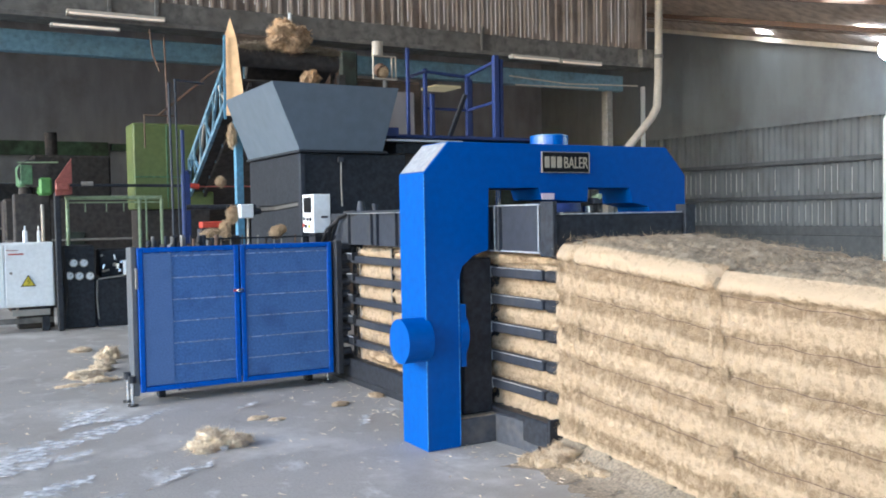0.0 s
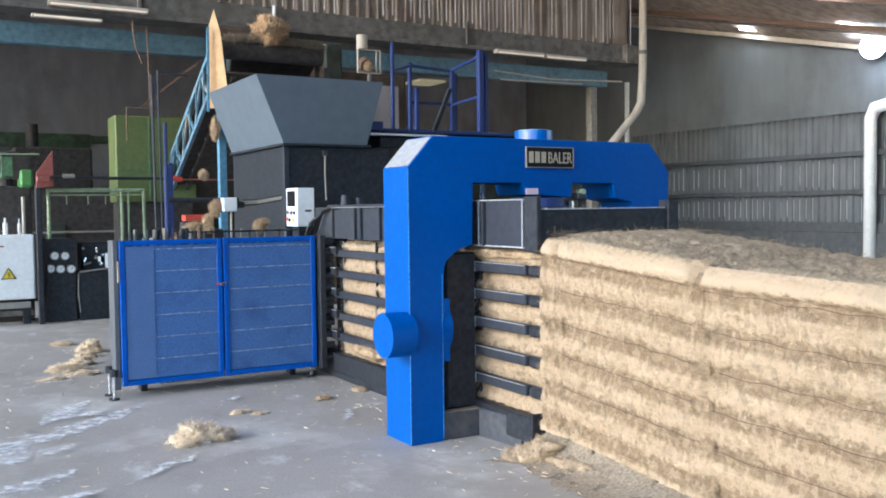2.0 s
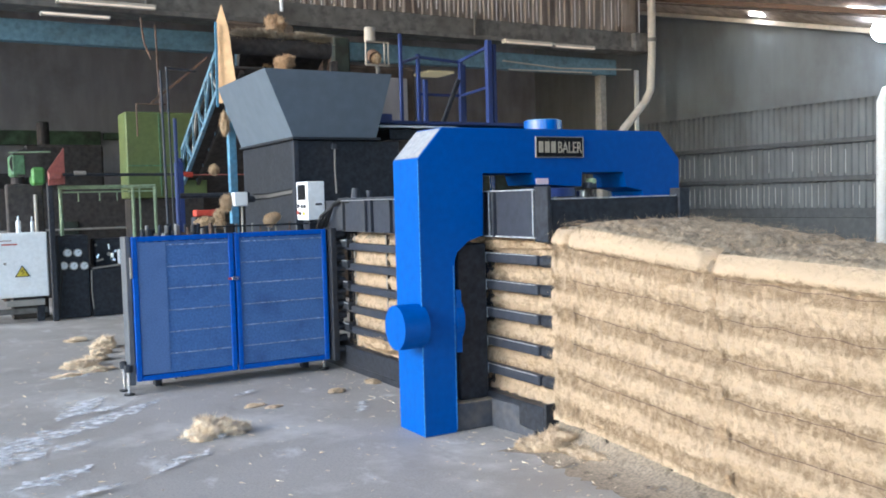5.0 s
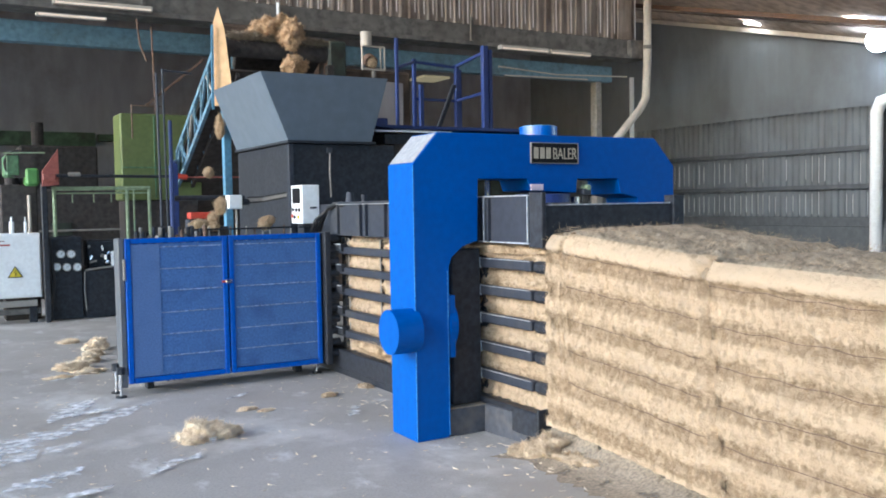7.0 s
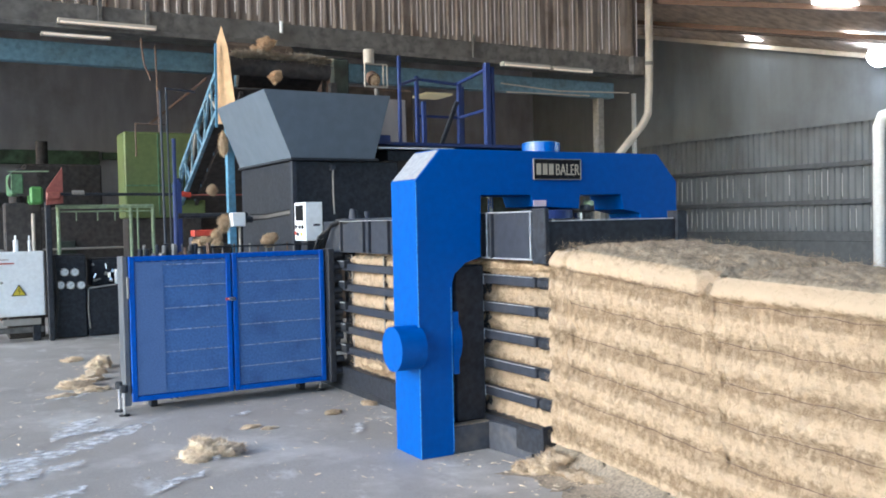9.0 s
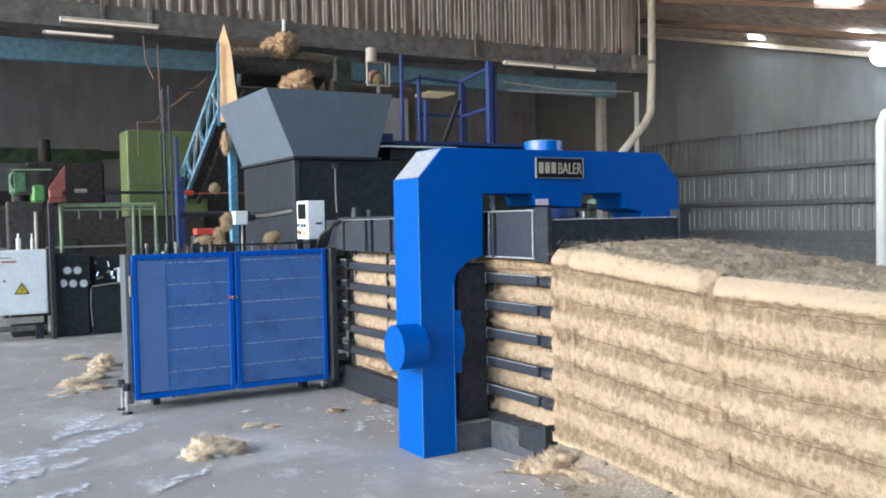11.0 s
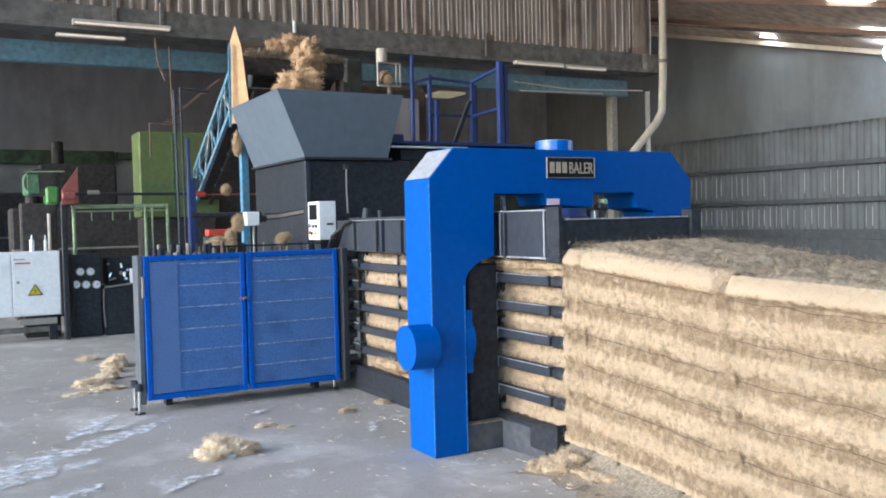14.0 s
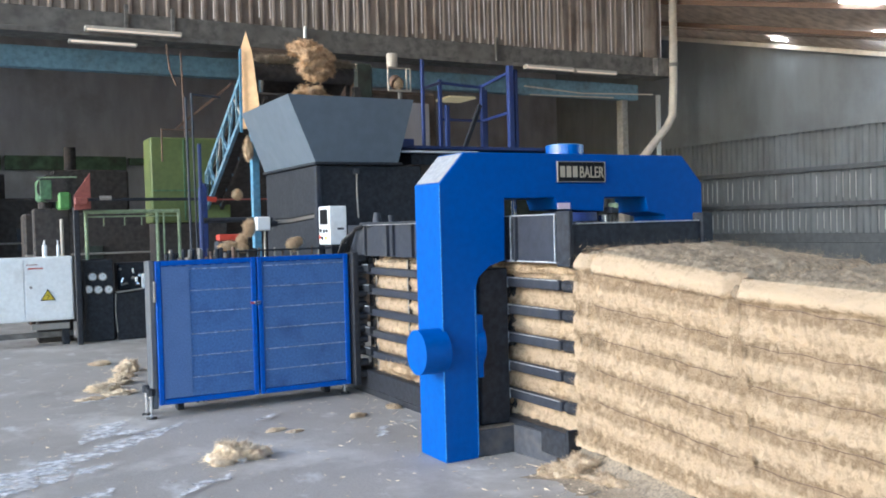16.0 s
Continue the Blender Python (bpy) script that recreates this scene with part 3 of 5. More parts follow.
def channel():
    t = thing("bale_channel", (0.6, 1.5, 0), "black steel bale channel with horizontal side bars", "baler channel")
    for side, x in ((-1, 0.586), (1, 1.76)):
        for z in SLATS:
            bm = B()
            x0, x1 = (x, x + 0.07) if side < 0 else (x - 0.07, x)
            box(bm, x0, x1, -0.50, 3.7, z - 0.066, z, 0.008)
            b = part("side_bar", bm, M_GREY, t)
            part("bar_tip", box(B(), x0 + 0.012, x1 + 0.012, -0.66, -0.502, z - 0.075, z + 0.002, 0.02), M_BLACK, b)
            if side < 0:
                part("weld_lip", box(B(), x0 - 0.006, x0 + 0.01, 0.105, 0.118, z - 0.07, z + 0.004, 0.001), M_EDGE, b)
                # thin pale strips: worn edges and their highlights, both as colour
                part("edge_highlight", box(B(), x0 - 0.003, x0 + 0.004, -0.49, 0.10, z - 0.002, z + 0.002, 0), M_EDGE, b)
                part("edge_highlight", box(B(), x0 - 0.033, x0 - 0.0305, 2.50, 2.66, z + 0.02, z + 0.029, 0), M_EDGE, b)
                part("end_block", box(B(), x0 - 0.03, x0 + 0.03, 2.50, 2.66, z - 0.04, z + 0.028, 0.004), M_BLACK, b)
        part("bottom_sill", box(B(), x - 0.02 if side < 0 else x - 0.1, x + 0.1 if side < 0 else x + 0.02, -0.58, 3.7, 0.06, 0.235, 0.008), M_BLACK, t)
        part("sill_foot", box(B(), x - 0.01 if side < 0 else x - 0.09, x + 0.09 if side < 0 else x + 0.01, 0.4, 3.7, 0.0, 0.06, 0.004), M_BLACK, t)
        for y, w in ((0.15, 0.22), (1.86, 0.02), (2.62, 0.10), (0.45, 0.05)):
            part("stanchion", box(B(), x + 0.072 if side < 0 else x - 0.11, x + 0.11 if side < 0 else x - 0.072, y, y + w, 0.236, 1.30, 0.004), M_BLACK, t)
    for y in (1.84, 2.52):
        part("strip", box(B(), 0.648, 0.655, y, y + 0.018, 0.24, 1.30, 0.001), M_TEXT, t, "worn bright strip")
    part("stanchion_plate", box(B(), 0.345, 0.584, 0.10, 0.36, 0.19, 1.285, 0.01), M_BLACK, t)
    part("sill_end", box(B(), 0.56, 0.69, -0.605, -0.585, 0.03, 0.26, 0.006), M_BLACK, t)
    part("cross_beam", box(B(), W + 0.004, 0.75, 0.01, 0.30, 0.0, 0.185, 0.006), M_BASE, t)
    part("beam_wing", box(B(), 0, 0.45, 0, 0.03, 0.0, 0.2, 0.004, pose(0.535, -0.002, 0.0, 0, 0, -84)), M_BASE, t)
    part("top_layer", box(B(), W + 0.02, 0.72, 0.02, 0.098, 0.186, 0.192, 0.001), M_DRIFT, t, "dusty top of the base beam")
    part("floor_plate", box(B(), 0.6, 1.75, -0.55, 3.7, 0.10, 0.13, 0.004), M_BLACK, t)
    # upper box with stiffeners
    part("top_box", box(B(), 0.60, 1.76, -0.50, 3.66, 1.325, 1.56, 0.006), M_BLACK, t)
    part("side_plate", box(B(), 0.575, 0.596, -0.50, 0.105, 1.335, 1.65, 0.004), M_GREY, t)
    part("side_plate", box(B(), 0.575, 0.596, 0.42, 3.66, 1.325, 1.62, 0.004), M_GREY, t)
    part("plate_rim", box(B(), 0.560, 0.574, -0.52, 0.11, 1.332, 1.342, 0.002), M_EDGE, t, "worn edge with its highlight painted pale")
    part("plate_rim", box(B(), 0.560, 0.574, -0.52, 0.11, 1.645, 1.653, 0.002), M_EDGE, t)
    part("plate_rim", box(B(), 0.562, 0.574, 0.02, 0.028, 1.343, 1.644, 0.002), M_EDGE, t)
    part("plate_rim", box(B(), 0.562, 0.574, -0.505, -0.499, 1.343, 1.644, 0.002), M_EDGE, t)
    part("plate_rim", box(B(), 0.545, 0.574, 0.42, 2.62, 1.613, 1.62, 0.001), M_EDGE, t)
    part("plate_rim", box(B(), 0.562, 0.574, 1.96, 1.967, 1.345, 1.61, 0.001), M_EDGE, t)
    part("plate_rim", box(B(), 0.562, 0.574, 2.58, 2.59, 1.345, 1.61, 0.001), M_EDGE, t)
    for y in (0.085, -0.06, 1.55, 1.93, 2.05, 2.55):
        part("stiffener", box(B(), 0.545, 0.574, y, y + 0.012, 1.335, 1.64, 0.002), M_GREY, t)
    part("top_rail", box(B(), 0.53, 0.66, 0.42, 2.62, 1.622, 1.64, 0.004), M_GREY, t)
    part("corner_post", box(B(), 0.572, 0.611, -0.65, -0.508, 1.31, 1.67, 0.006), M_BLACK, t)
    part("front_plate", box(B(), 0.612, 1.78, -0.62, -0.58, 1.30, 1.58, 0.005), M_BLACK, t)
    part("plate_edge", box(B(), 0.642, 1.70, -0.628, -0.58, 1.582, 1.590, 0.002), M_EDGE, t, "worn edge with its highlight painted pale")
    part("end_post", box(B(), 1.72, 1.82, -0.64, -0.54, 0.13, 1.64, 0.006), M_BLACK, t)
    for y in (2.36, 2.05):
        part("lifting_eye", rod(B(), (0.60, y, 1.64), (0.60, y, 1.73 if y > 2.2 else 1.70), 0.045 if y > 2.2 else 0.022, 14, 0.03), M_GREY, t)
    for i in range(11):
        z = 0.2 + i * 0.11
        part("roller", rod(B(), (0.50, 2.64, z), (0.585, 2.64, z), 0.035, 12), M_BLACK, t)
    part("roller_plate", box(B(), 0.44, 0.50, 2.60, 2.78, 0.1, 1.36, 0.006), M_BLACK, t)


def hopper():
    t = thing("hopper", (1.0, 4.5, 2.3), "grey-blue sheet steel feed hopper above a black press box", "hopper")
    low = [(0.50, 3.67, 2.30), (1.46, 3.67, 2.30), (1.46, 5.46, 2.30), (0.50, 5.46, 2.30)]
    top = [(0.16, 3.50, 2.97), (1.585, 3.50, 2.97), (1.585, 5.19, 2.97), (0.16, 5.19, 2.97)]
    c = Vector((0.95, 4.5, 2.6))
    inset = lambda ring: [(x + (0.012 if x < 1 else -0.012), y + (0.012 if y < 4.4 else -0.012), z) for x, y, z in ring]
    bm = loft(B(), low, top)
    loft(bm, inset(low)[::-1], inset(top)[::-1])
    loft(bm, top, inset(top))
    loft(bm, inset(low), low)
    bmesh.ops.remove_doubles(bm, verts=bm.verts, dist=0.0005)
    bmesh.ops.recalc_face_normals(bm, faces=bm.faces)
    part("funnel", bm, M_HOPPER, t)
    part("neck_flange", box(B(), 0.48, 1.50, 3.64, 5.48, 2.27, 2.297, 0.004), M_BLACK, t)
    part("press_box", box(B(), 0.52, 1.75, 3.70, 5.44, 1.1, 2.268, 0.008), M_BLACK, t)
    part("box_corner", box(B(), 0.505, 0.56, 3.68, 3.74, 1.2, 2.266, 0.004), M_GREY, t)
    part("box_rib", box(B(), 0.53, 0.60, 5.30, 5.50, 1.2, 2.262, 0.004), M_GREY, t)
    part("conduit", tube(B(), [(0.96, 3.66, 2.22), (0.955, 3.66, 1.95), (0.965, 3.66, 1.70)], 0.009, 6), M_TEXT, t)
    part("conduit_box", box(B(), 0.93, 0.99, 3.65, 3.70, 2.17, 2.23, 0.004), M_GREY, t)
    part("frame_leg", box(B(), 0.52, 0.62, 3.75, 3.85, 0, 1.1, 0.004), M_BLACK, t)
    part("frame_leg", box(B(), 1.65, 1.75, 3.75, 3.85, 0, 1.1, 0.004), M_BLACK, t)
    part("frame_leg", box(B(), 0.52, 0.62, 5.33, 5.43, 0, 1.1, 0.004), M_BLACK, t)


def cage():
    t = thing("guard_cage", (-0.47, 2.68, 0), "blue mesh guard with two framed doors round the drive", "guard cage")
    y = 2.66
    for k, (x0, x1) in enumerate(((-1.354, -0.475), (-0.462, 0.419))):
        d = part("door", box(B(), x0 + 0.045, x1 - 0.045, y + 0.012, y + 0.022, 0.16, 1.305, 0.001), M_MESH, t, "blue wire mesh door")
        for a in ((x0, x0 + 0.045, 0.11, 1.354), (x1 - 0.045, x1, 0.11, 1.354)):
            part("stile", box(B(), a[0], a[1], y, y + 0.045, a[2], a[3], 0.005), M_CAGE, d)
        for z in (0.11, 1.309):
            part("rail", box(B(), x0 + 0.046, x1 - 0.046, y + 0.001, y + 0.044, z, z + 0.045, 0.005), M_CAGE, d)
        for i in range(6):
            z = 0.32 + i * 0.19
            part("crossbar", box(B(), x0 + (0.29 if k == 0 else 0.06), x1 - 0.046, y + 0.004, y + 0.011, z, z + 0.010, 0.001), M_CAGEBAR, d)
        if k == 0:
            part("backing_strip", box(B(), x0 + 0.05, x0 + 0.285, y + 0.006, y + 0.011, 0.165, 1.30, 0.001), M_MESHB, d, "paler double mesh")
    latch = part("latch", box(B(), -0.50, -0.44, y - 0.02, y - 0.002, 0.93, 0.96, 0.003), M_CHROME, t, "small bright latch")
    part("latch_tag", box(B(), -0.535, -0.502, y - 0.012, y - 0.004, 0.935, 0.955, 0.002), M_RED, latch)
    part("hinge", box(B(), -1.375, -1.356, y - 0.004, y + 0.02, 1.0, 1.18, 0.003), M_TEXT, t)
    part("side_panel", box(B(), -1.40, -1.37, y + 0.075, y + 0.27, 0.11, 1.354, 0.004), M_LGREY, t)
    part("side_frame", box(B(), -1.405, -1.36, y + 0.024, y + 0.07, 0.08, 1.36, 0.005), M_LGREY, t)
    part("back_panel", box(B(), -1.36, 0.42, y + 0.41, y + 0.44, 0.11, 1.30, 0.004), M_GREY, t)
    part("roof_frame", box(B(), -1.36, 0.43, y + 0.05, y + 0.10, 1.31, 1.352, 0.004), M_BLACK, t)
    for x, yy in ((-1.42, y + 0.03), (-1.42, y + 0.24), (0.40, y + 0.12)):
        leg = part("leg", rod(B(), (x, yy, 0.012), (x, yy, 0.25), 0.013, 10), M_CHROME, t)
        part("foot", rod(B(), (x, yy, 0.0), (x, yy, 0.014), 0.045, 14), M_RUBBER, leg)
        part("nut", rod(B(), (x, yy, 0.20), (x, yy, 0.26), 0.036, 8), M_BLACK, leg)
    u = thing("drive_unit", (-0.4, 3.2, 0), "black hydraulic drive unit inside the guard", "machine")
    part("tank", box(B(), -1.22, 0.40, 2.76, 3.06, 0.14, 1.22, 0.02), M_BLACK, u)
    for x, yy in ((-1.15, 2.97), (0.25, 2.97), (-1.15, 3.02), (0.25, 3.02)):
        part("tank_leg", box(B(), x, x + 0.06, yy - 0.03, yy + 0.03, 0, 0.14, 0.004), M_BLACK, u)
    part("rail", box(B(), -0.75, 0.55, 2.93, 3.0, 1.40, 1.415, 0.003), M_BLACK, u)
    for i, x in enumerate((-0.62, -0.55, -0.46, -0.35, -0.29, -0.20, -0.12, -0.04, 0.03, 0.17, 0.24)):
        part("stud", rod(B(), (x, 2.96, 1.2), (x, 2.96, 1.40 + 0.03 * (i % 2)), 0.008, 8), M_TEXT if i % 3 else M_RUST, u)
    rr = random.Random(3)
    for i in range(22):
        x = -1.22 + i * 0.028 + rr.random() * 0.02
        z = 1.36 + rr.random() * 0.09
        part("valve", rod(B(), (x, 2.82 + rr.random() * 0.2, 1.2), (x, 2.86 + rr.random() * 0.02, z), 0.012 + 0.012 * rr.random(), 8), rr.choice((M_BLACK, M_GREY, M_RUST, M_TEXT)), u)
    part("mast", tube(B(), [(-0.91, 3.2, 0.0), (-0.93, 3.2, 2.85)], 0.012, 8), M_GREY, u)
    part("mast", tube(B(), [(-0.85, 3.22, 0.0), (-0.87, 3.22, 2.88), (-0.60, 3.22, 2.86)], 0.010, 8), M_GREY, u)
    part("mast", tube(B(), [(-0.80, 3.24, 0.0), (-0.81, 3.24, 2.42)], 0.018, 8), M_NAVY, u)


def control_box():
    t = thing("control_box", (0.45, 3.2, 1.42), "white control box with a dark display on its side", "control box")
    x0, x1, y0, y1, z0, z1 = 0.385, 0.565, 3.02, 3.32, 1.435, 1.815
    part("case", box(B(), x0, x1, y0, y1, z0, z1, 0.006), M_WHITE, t)
    part("display", box(B(), x0 - 0.008, x0 - 0.001, y0 + 0.05, y1 - 0.05, z0 + 0.20, z1 - 0.03, 0.003), M_PLATE, t, "black display")
    for i, (dy, z, m) in enumerate(((0.07, 1.57, M_PLATE), (0.15, 1.57, M_GREY), (0.24, 1.575, M_GREY), (0.10, 1.50, M_SIGN), (0.2, 1.50, M_GREY), (0.26, 1.51, M_RED))):
        part("button", rod(B(), (x0 - 0.012, y0 + dy, z), (x0 - 0.001, y0 + dy, z), 0.018, 12), m, t)
    part("bracket", box(B(), x0 + 0.05, x1 - 0.05, y0 + 0.1, y1 - 0.1, 1.18, 1.43, 0.004), M_BLACK, t)
    part("mark", box(B(), x0 + 0.08, x0 + 0.15, y0 - 0.004, y0 - 0.001, 1.58, 1.60, 0.001), M_GREY, t)
    for k in range(4):
        lone("hydraulic_hose", tube(B(), [(0.40 + 0.03 * k, 2.85, 1.35), (0.44 + 0.03 * k, 2.83, 1.47), (0.53, 2.78 - 0.02 * k, 1.56 + 0.012 * k), (0.57, 2.65 - 0.05 * k, 1.60 + 0.012 * k), (0.60, 2.3, 1.60)], 0.013, 8), M_RUBBER,
             "black rubber hydraulic hose", "hose", "hoses beside the control box", smooth=True)
    j = thing("junction_box", (-0.08, 3.6, 1.65), "small white junction box with cable bundle", "junction box")
    part("case", box(B(), -0.20, -0.06, 3.5, 3.62, 1.59, 1.73, 0.01), M_WHITE, j)
    part("gland", rod(B(), (-0.06, 3.55, 1.66), (0.02, 3.55, 1.66), 0.035, 10), M_BLACK, j)
    part("stand", rod(B(), (-0.1, 3.58, 1.2), (-0.1, 3.58, 1.6), 0.012, 8), M_TEXT, j)
    for k, m in enumerate((M_RUBBER, M_TEXT, M_TEXT, M_RUBBER)):
        part("cable", tube(B(), [(-0.0, 3.54, 1.65 + 0.018 * k), (0.15, 3.5, 1.66 + 0.016 * k), (0.36, 3.38, 1.70 + 0.016 * k)], 0.008, 6), m, j)


def platform():
    t = thing("access_platform", (2.8, 5, 2.5), "navy blue steel access platform with railings", "platform")
    part("deck", box(B(), 1.62, 3.9, 3.9, 6.1, 2.475, 2.515, 0.006), M_NAVY, t)
    part("deck_edge", box(B(), 1.60, 2.6, 3.86, 3.89, 2.43, 2.455, 0.004), M_WHITE, t, "pale worn edge")
    part("deck_block", box(B(), 1.58, 1.74, 3.82, 3.95, 2.48, 2.58, 0.006), M_NAVY, t)
    # black slab put below the deck as its shade
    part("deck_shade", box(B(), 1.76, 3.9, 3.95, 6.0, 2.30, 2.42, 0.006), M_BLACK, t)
    for x, y, z, w in ((2.47, 5.0, 3.72, 0.04), (3.26, 6.0, 3.66, 0.05), (3.34, 5.95, 3.3, 0.06), (3.96, 6.0, 3.62, 0.06), (3.80, 5.0, 3.72, 0.075), (3.90, 5.02, 3.68, 0.05), (4.04, 6.05, 3.56, 0.05)):
        part("railing_post", box(B(), x - w / 2, x + w / 2, y - w / 2, y + w / 2, 2.516, z, 0.004), M_NAVY, t)
    for a, b in (((3.80, 5.0, 3.64), (3.96, 6.0, 3.60)), ((2.47, 5, 3.35), (3.26, 6, 3.62)), ((3.80, 5, 3.1), (3.96, 6, 3.1)), ((3.26, 6, 3.62), (3.96, 6.0, 3.58)), ((3.26, 6, 3.1), (3.96, 6.0, 3.1))):
        part("railing", bar(B(), a, b, 0.035, 0.035), M_NAVY, t)
    part("brace", bar(B(), (3.3, 5.5, 2.52), (3.62, 5.5, 3.25), 0.05, 0.05), M_BLACK, t)
    for x, y in ((1.9, 4.1), (3.8, 4.1), (3.8, 5.9), (1.9, 5.9)):
        part("leg", box(B(), x - 0.04, x + 0.04, y - 0.04, y + 0.04, 0, 2.3, 0.004), M_BLACK, t)
    w = thing("wall_fan", (3.55, 8, 3.9), "cream wall fan box with square guard", "fan")
    part("duct", rod(B(), (3.47, 8.0, 4.18), (3.47, 8.0, 4.40), 0.09, 16), M_PIPE, w)
    part("motor", rod(B(), (3.56, 8.0, 3.92), (3.56, 8.12, 3.98), 0.11, 16), M_RUST, w)
    for a, b in (((3.37, 7.95, 4.17), (3.77, 7.95, 4.17)), ((3.37, 7.95, 3.80), (3.77, 7.95, 3.80)), ((3.37, 7.95, 3.80), (3.37, 7.95, 4.17)), ((3.77, 7.95, 3.80), (3.77, 7.95, 4.17)), ((3.70, 7.95, 3.80), (3.70, 7.95, 4.17))):
        part("guard_bar", rod(B(), a, b, 0.016, 8), M_PIPE, w)
    part("stand", rod(B(), (3.6, 8.0, 0), (3.6, 8.0, 3.8), 0.04, 8), M_BEAM, w)


def conveyor():
    t = thing("inclined_conveyor", (1.2, 8.5, 0), "light blue lattice conveyor rising to the hopper", "conveyor")
    y0, z0, y1, z1 = 11.0, 1.55, 6.75, 3.93
    P = lambda f, dz: (y0 + (y1 - y0) * f, z0 + (z1 - z0) * f + dz)
    for x in (0.72, 0.95, 2.25):
        for dz in (0.0, -0.52):
            a, b = P(0, dz), P(1, dz)
            part("chord", bar(B(), (x, *a), (x, *b), 0.05, 0.07), M_CHORD if x < 0.8 else M_DARK, t)
        n = 11
        for i in range(n):
            a, b = P(i / n, 0 if i % 2 else -0.52), P((i + 1) / n, -0.52 if i % 2 else 0)
            part("lattice_bar", bar(B(), (x, *a), (x, *b), 0.03, 0.045), (M_DARK if x > 1 else M_POST if x > 0.8 or i % 3 == 0 else M_CHORD), t)
            a, b = P((i + 0.5) / n, 0), P((i + 0.5) / n, -0.52)
            part("lattice_post", bar(B(), (x - 0.02, *a), (x - 0.02, *b), 0.025, 0.03), M_CYAN if x < 1 else M_DARK, t)
    bm = B()
    a, b = P(0, -0.05), P(1, -0.05)
    bar(bm, (1.485, *a), (1.485, *b), 1.44, 0.05)
    part("belt", bm, M_DARK, t)
    a, b = P(0, -0.46), P(1, -0.46)
    part("return_belt", bar(B(), (1.485, *a), (1.485, *b), 1.44, 0.03), M_DARK, t)
    part("head_drum", rod(B(), (0.76, 6.72, 3.77), (2.21, 6.72, 3.77), 0.13, 24), M_DARK, t)
    part("support_post", box(B(), 0.64, 0.74, 6.45, 6.55, 0, 3.0, 0.006), M_LBLUE, t)
    part("support_post", box(B(), 2.2, 2.3, 6.6, 6.7, 0, 3.6, 0.006), M_DARK, t)
    part("support_post", box(B(), -0.18, -0.09, 5.95, 6.05, 0, 2.15, 0.006), M_NAVY, t)
    part("support_brace", bar(B(), (-0.13, 6.03, 2.15), (0.70, 9.4, 2.35), 0.06, 0.06), M_NAVY, t)
    for k, (x, w) in enumerate(((0.95, 0.16), (1.2, 0.2), (1.5, 0.22), (1.8, 0.2), (2.05, 0.16))):
        f = part("clinging_fibre", clump_mesh(90 + k, (w, 0.09, 0.035), low=0.7, fuzz=1500, res=4, wide=0.003, shag=1.2), M_BTOP, t, "dusty brown fibre clinging to the belt", smooth=True)
        f.location = Vector((x, 6.66, 3.90 + 0.02 * (k % 2))) - t.location
    s = thing("side_shield", (0.6, 6.5, 3), "tall tapered yellow sheet shield beside the conveyor head", "shield")
    bm = B()
    prism(bm, [(0.53, 2.95), (0.80, 2.95), (0.765, 3.3), (0.70, 3.95), (0.625, 4.24), (0.545, 3.98)], 6.48, 6.495)
    bmesh.ops.rotate(bm, verts=bm.verts, cent=(0.665, 6.49, 3.5), matrix=Matrix.Rotation(radians(-32), 3, "Z"))
    bmesh.ops.scale(bm, verts=bm.verts, vec=(1.06, 1.06, 1.0), space=Matrix.Translation((-0.665, -6.49, 0)))
    part("sheet", bm, M_YELLOW, s)
    part("edge_bar", bar(B(), (0.525, 6.5, 2.9), (0.54, 6.5, 4.0), 0.025, 0.03), M_LBLUE, s)
    d = thing("rear_machine", (2.4, 9, 0), "soot-brown processing machine behind the conveyor", "machine")
    part("body", box(B(), 2.5, 4.6, 8.6, 9.5, 0, 3.9, 0.05), M_RUSTY, d)
    part("duct", box(B(), 1.3, 2.47, 8.7, 9.3, 2.7, 4.5, 0.05), M_RUSTY, d)
    part("duct", box(B(), 3.0, 3.3, 8.4, 8.6, 3.3, 4.3, 0.03), M_DGREENDARK, d)
    part("body_panel", box(B(), 2.6, 3.1, 8.50, 8.59, 3.2, 4.2, 0.02), M_RUST, d)
    part("body_panel", box(B(), 3.5, 4.4, 8.50, 8.59, 2.6, 3.7, 0.02), M_DARKWALL, d)


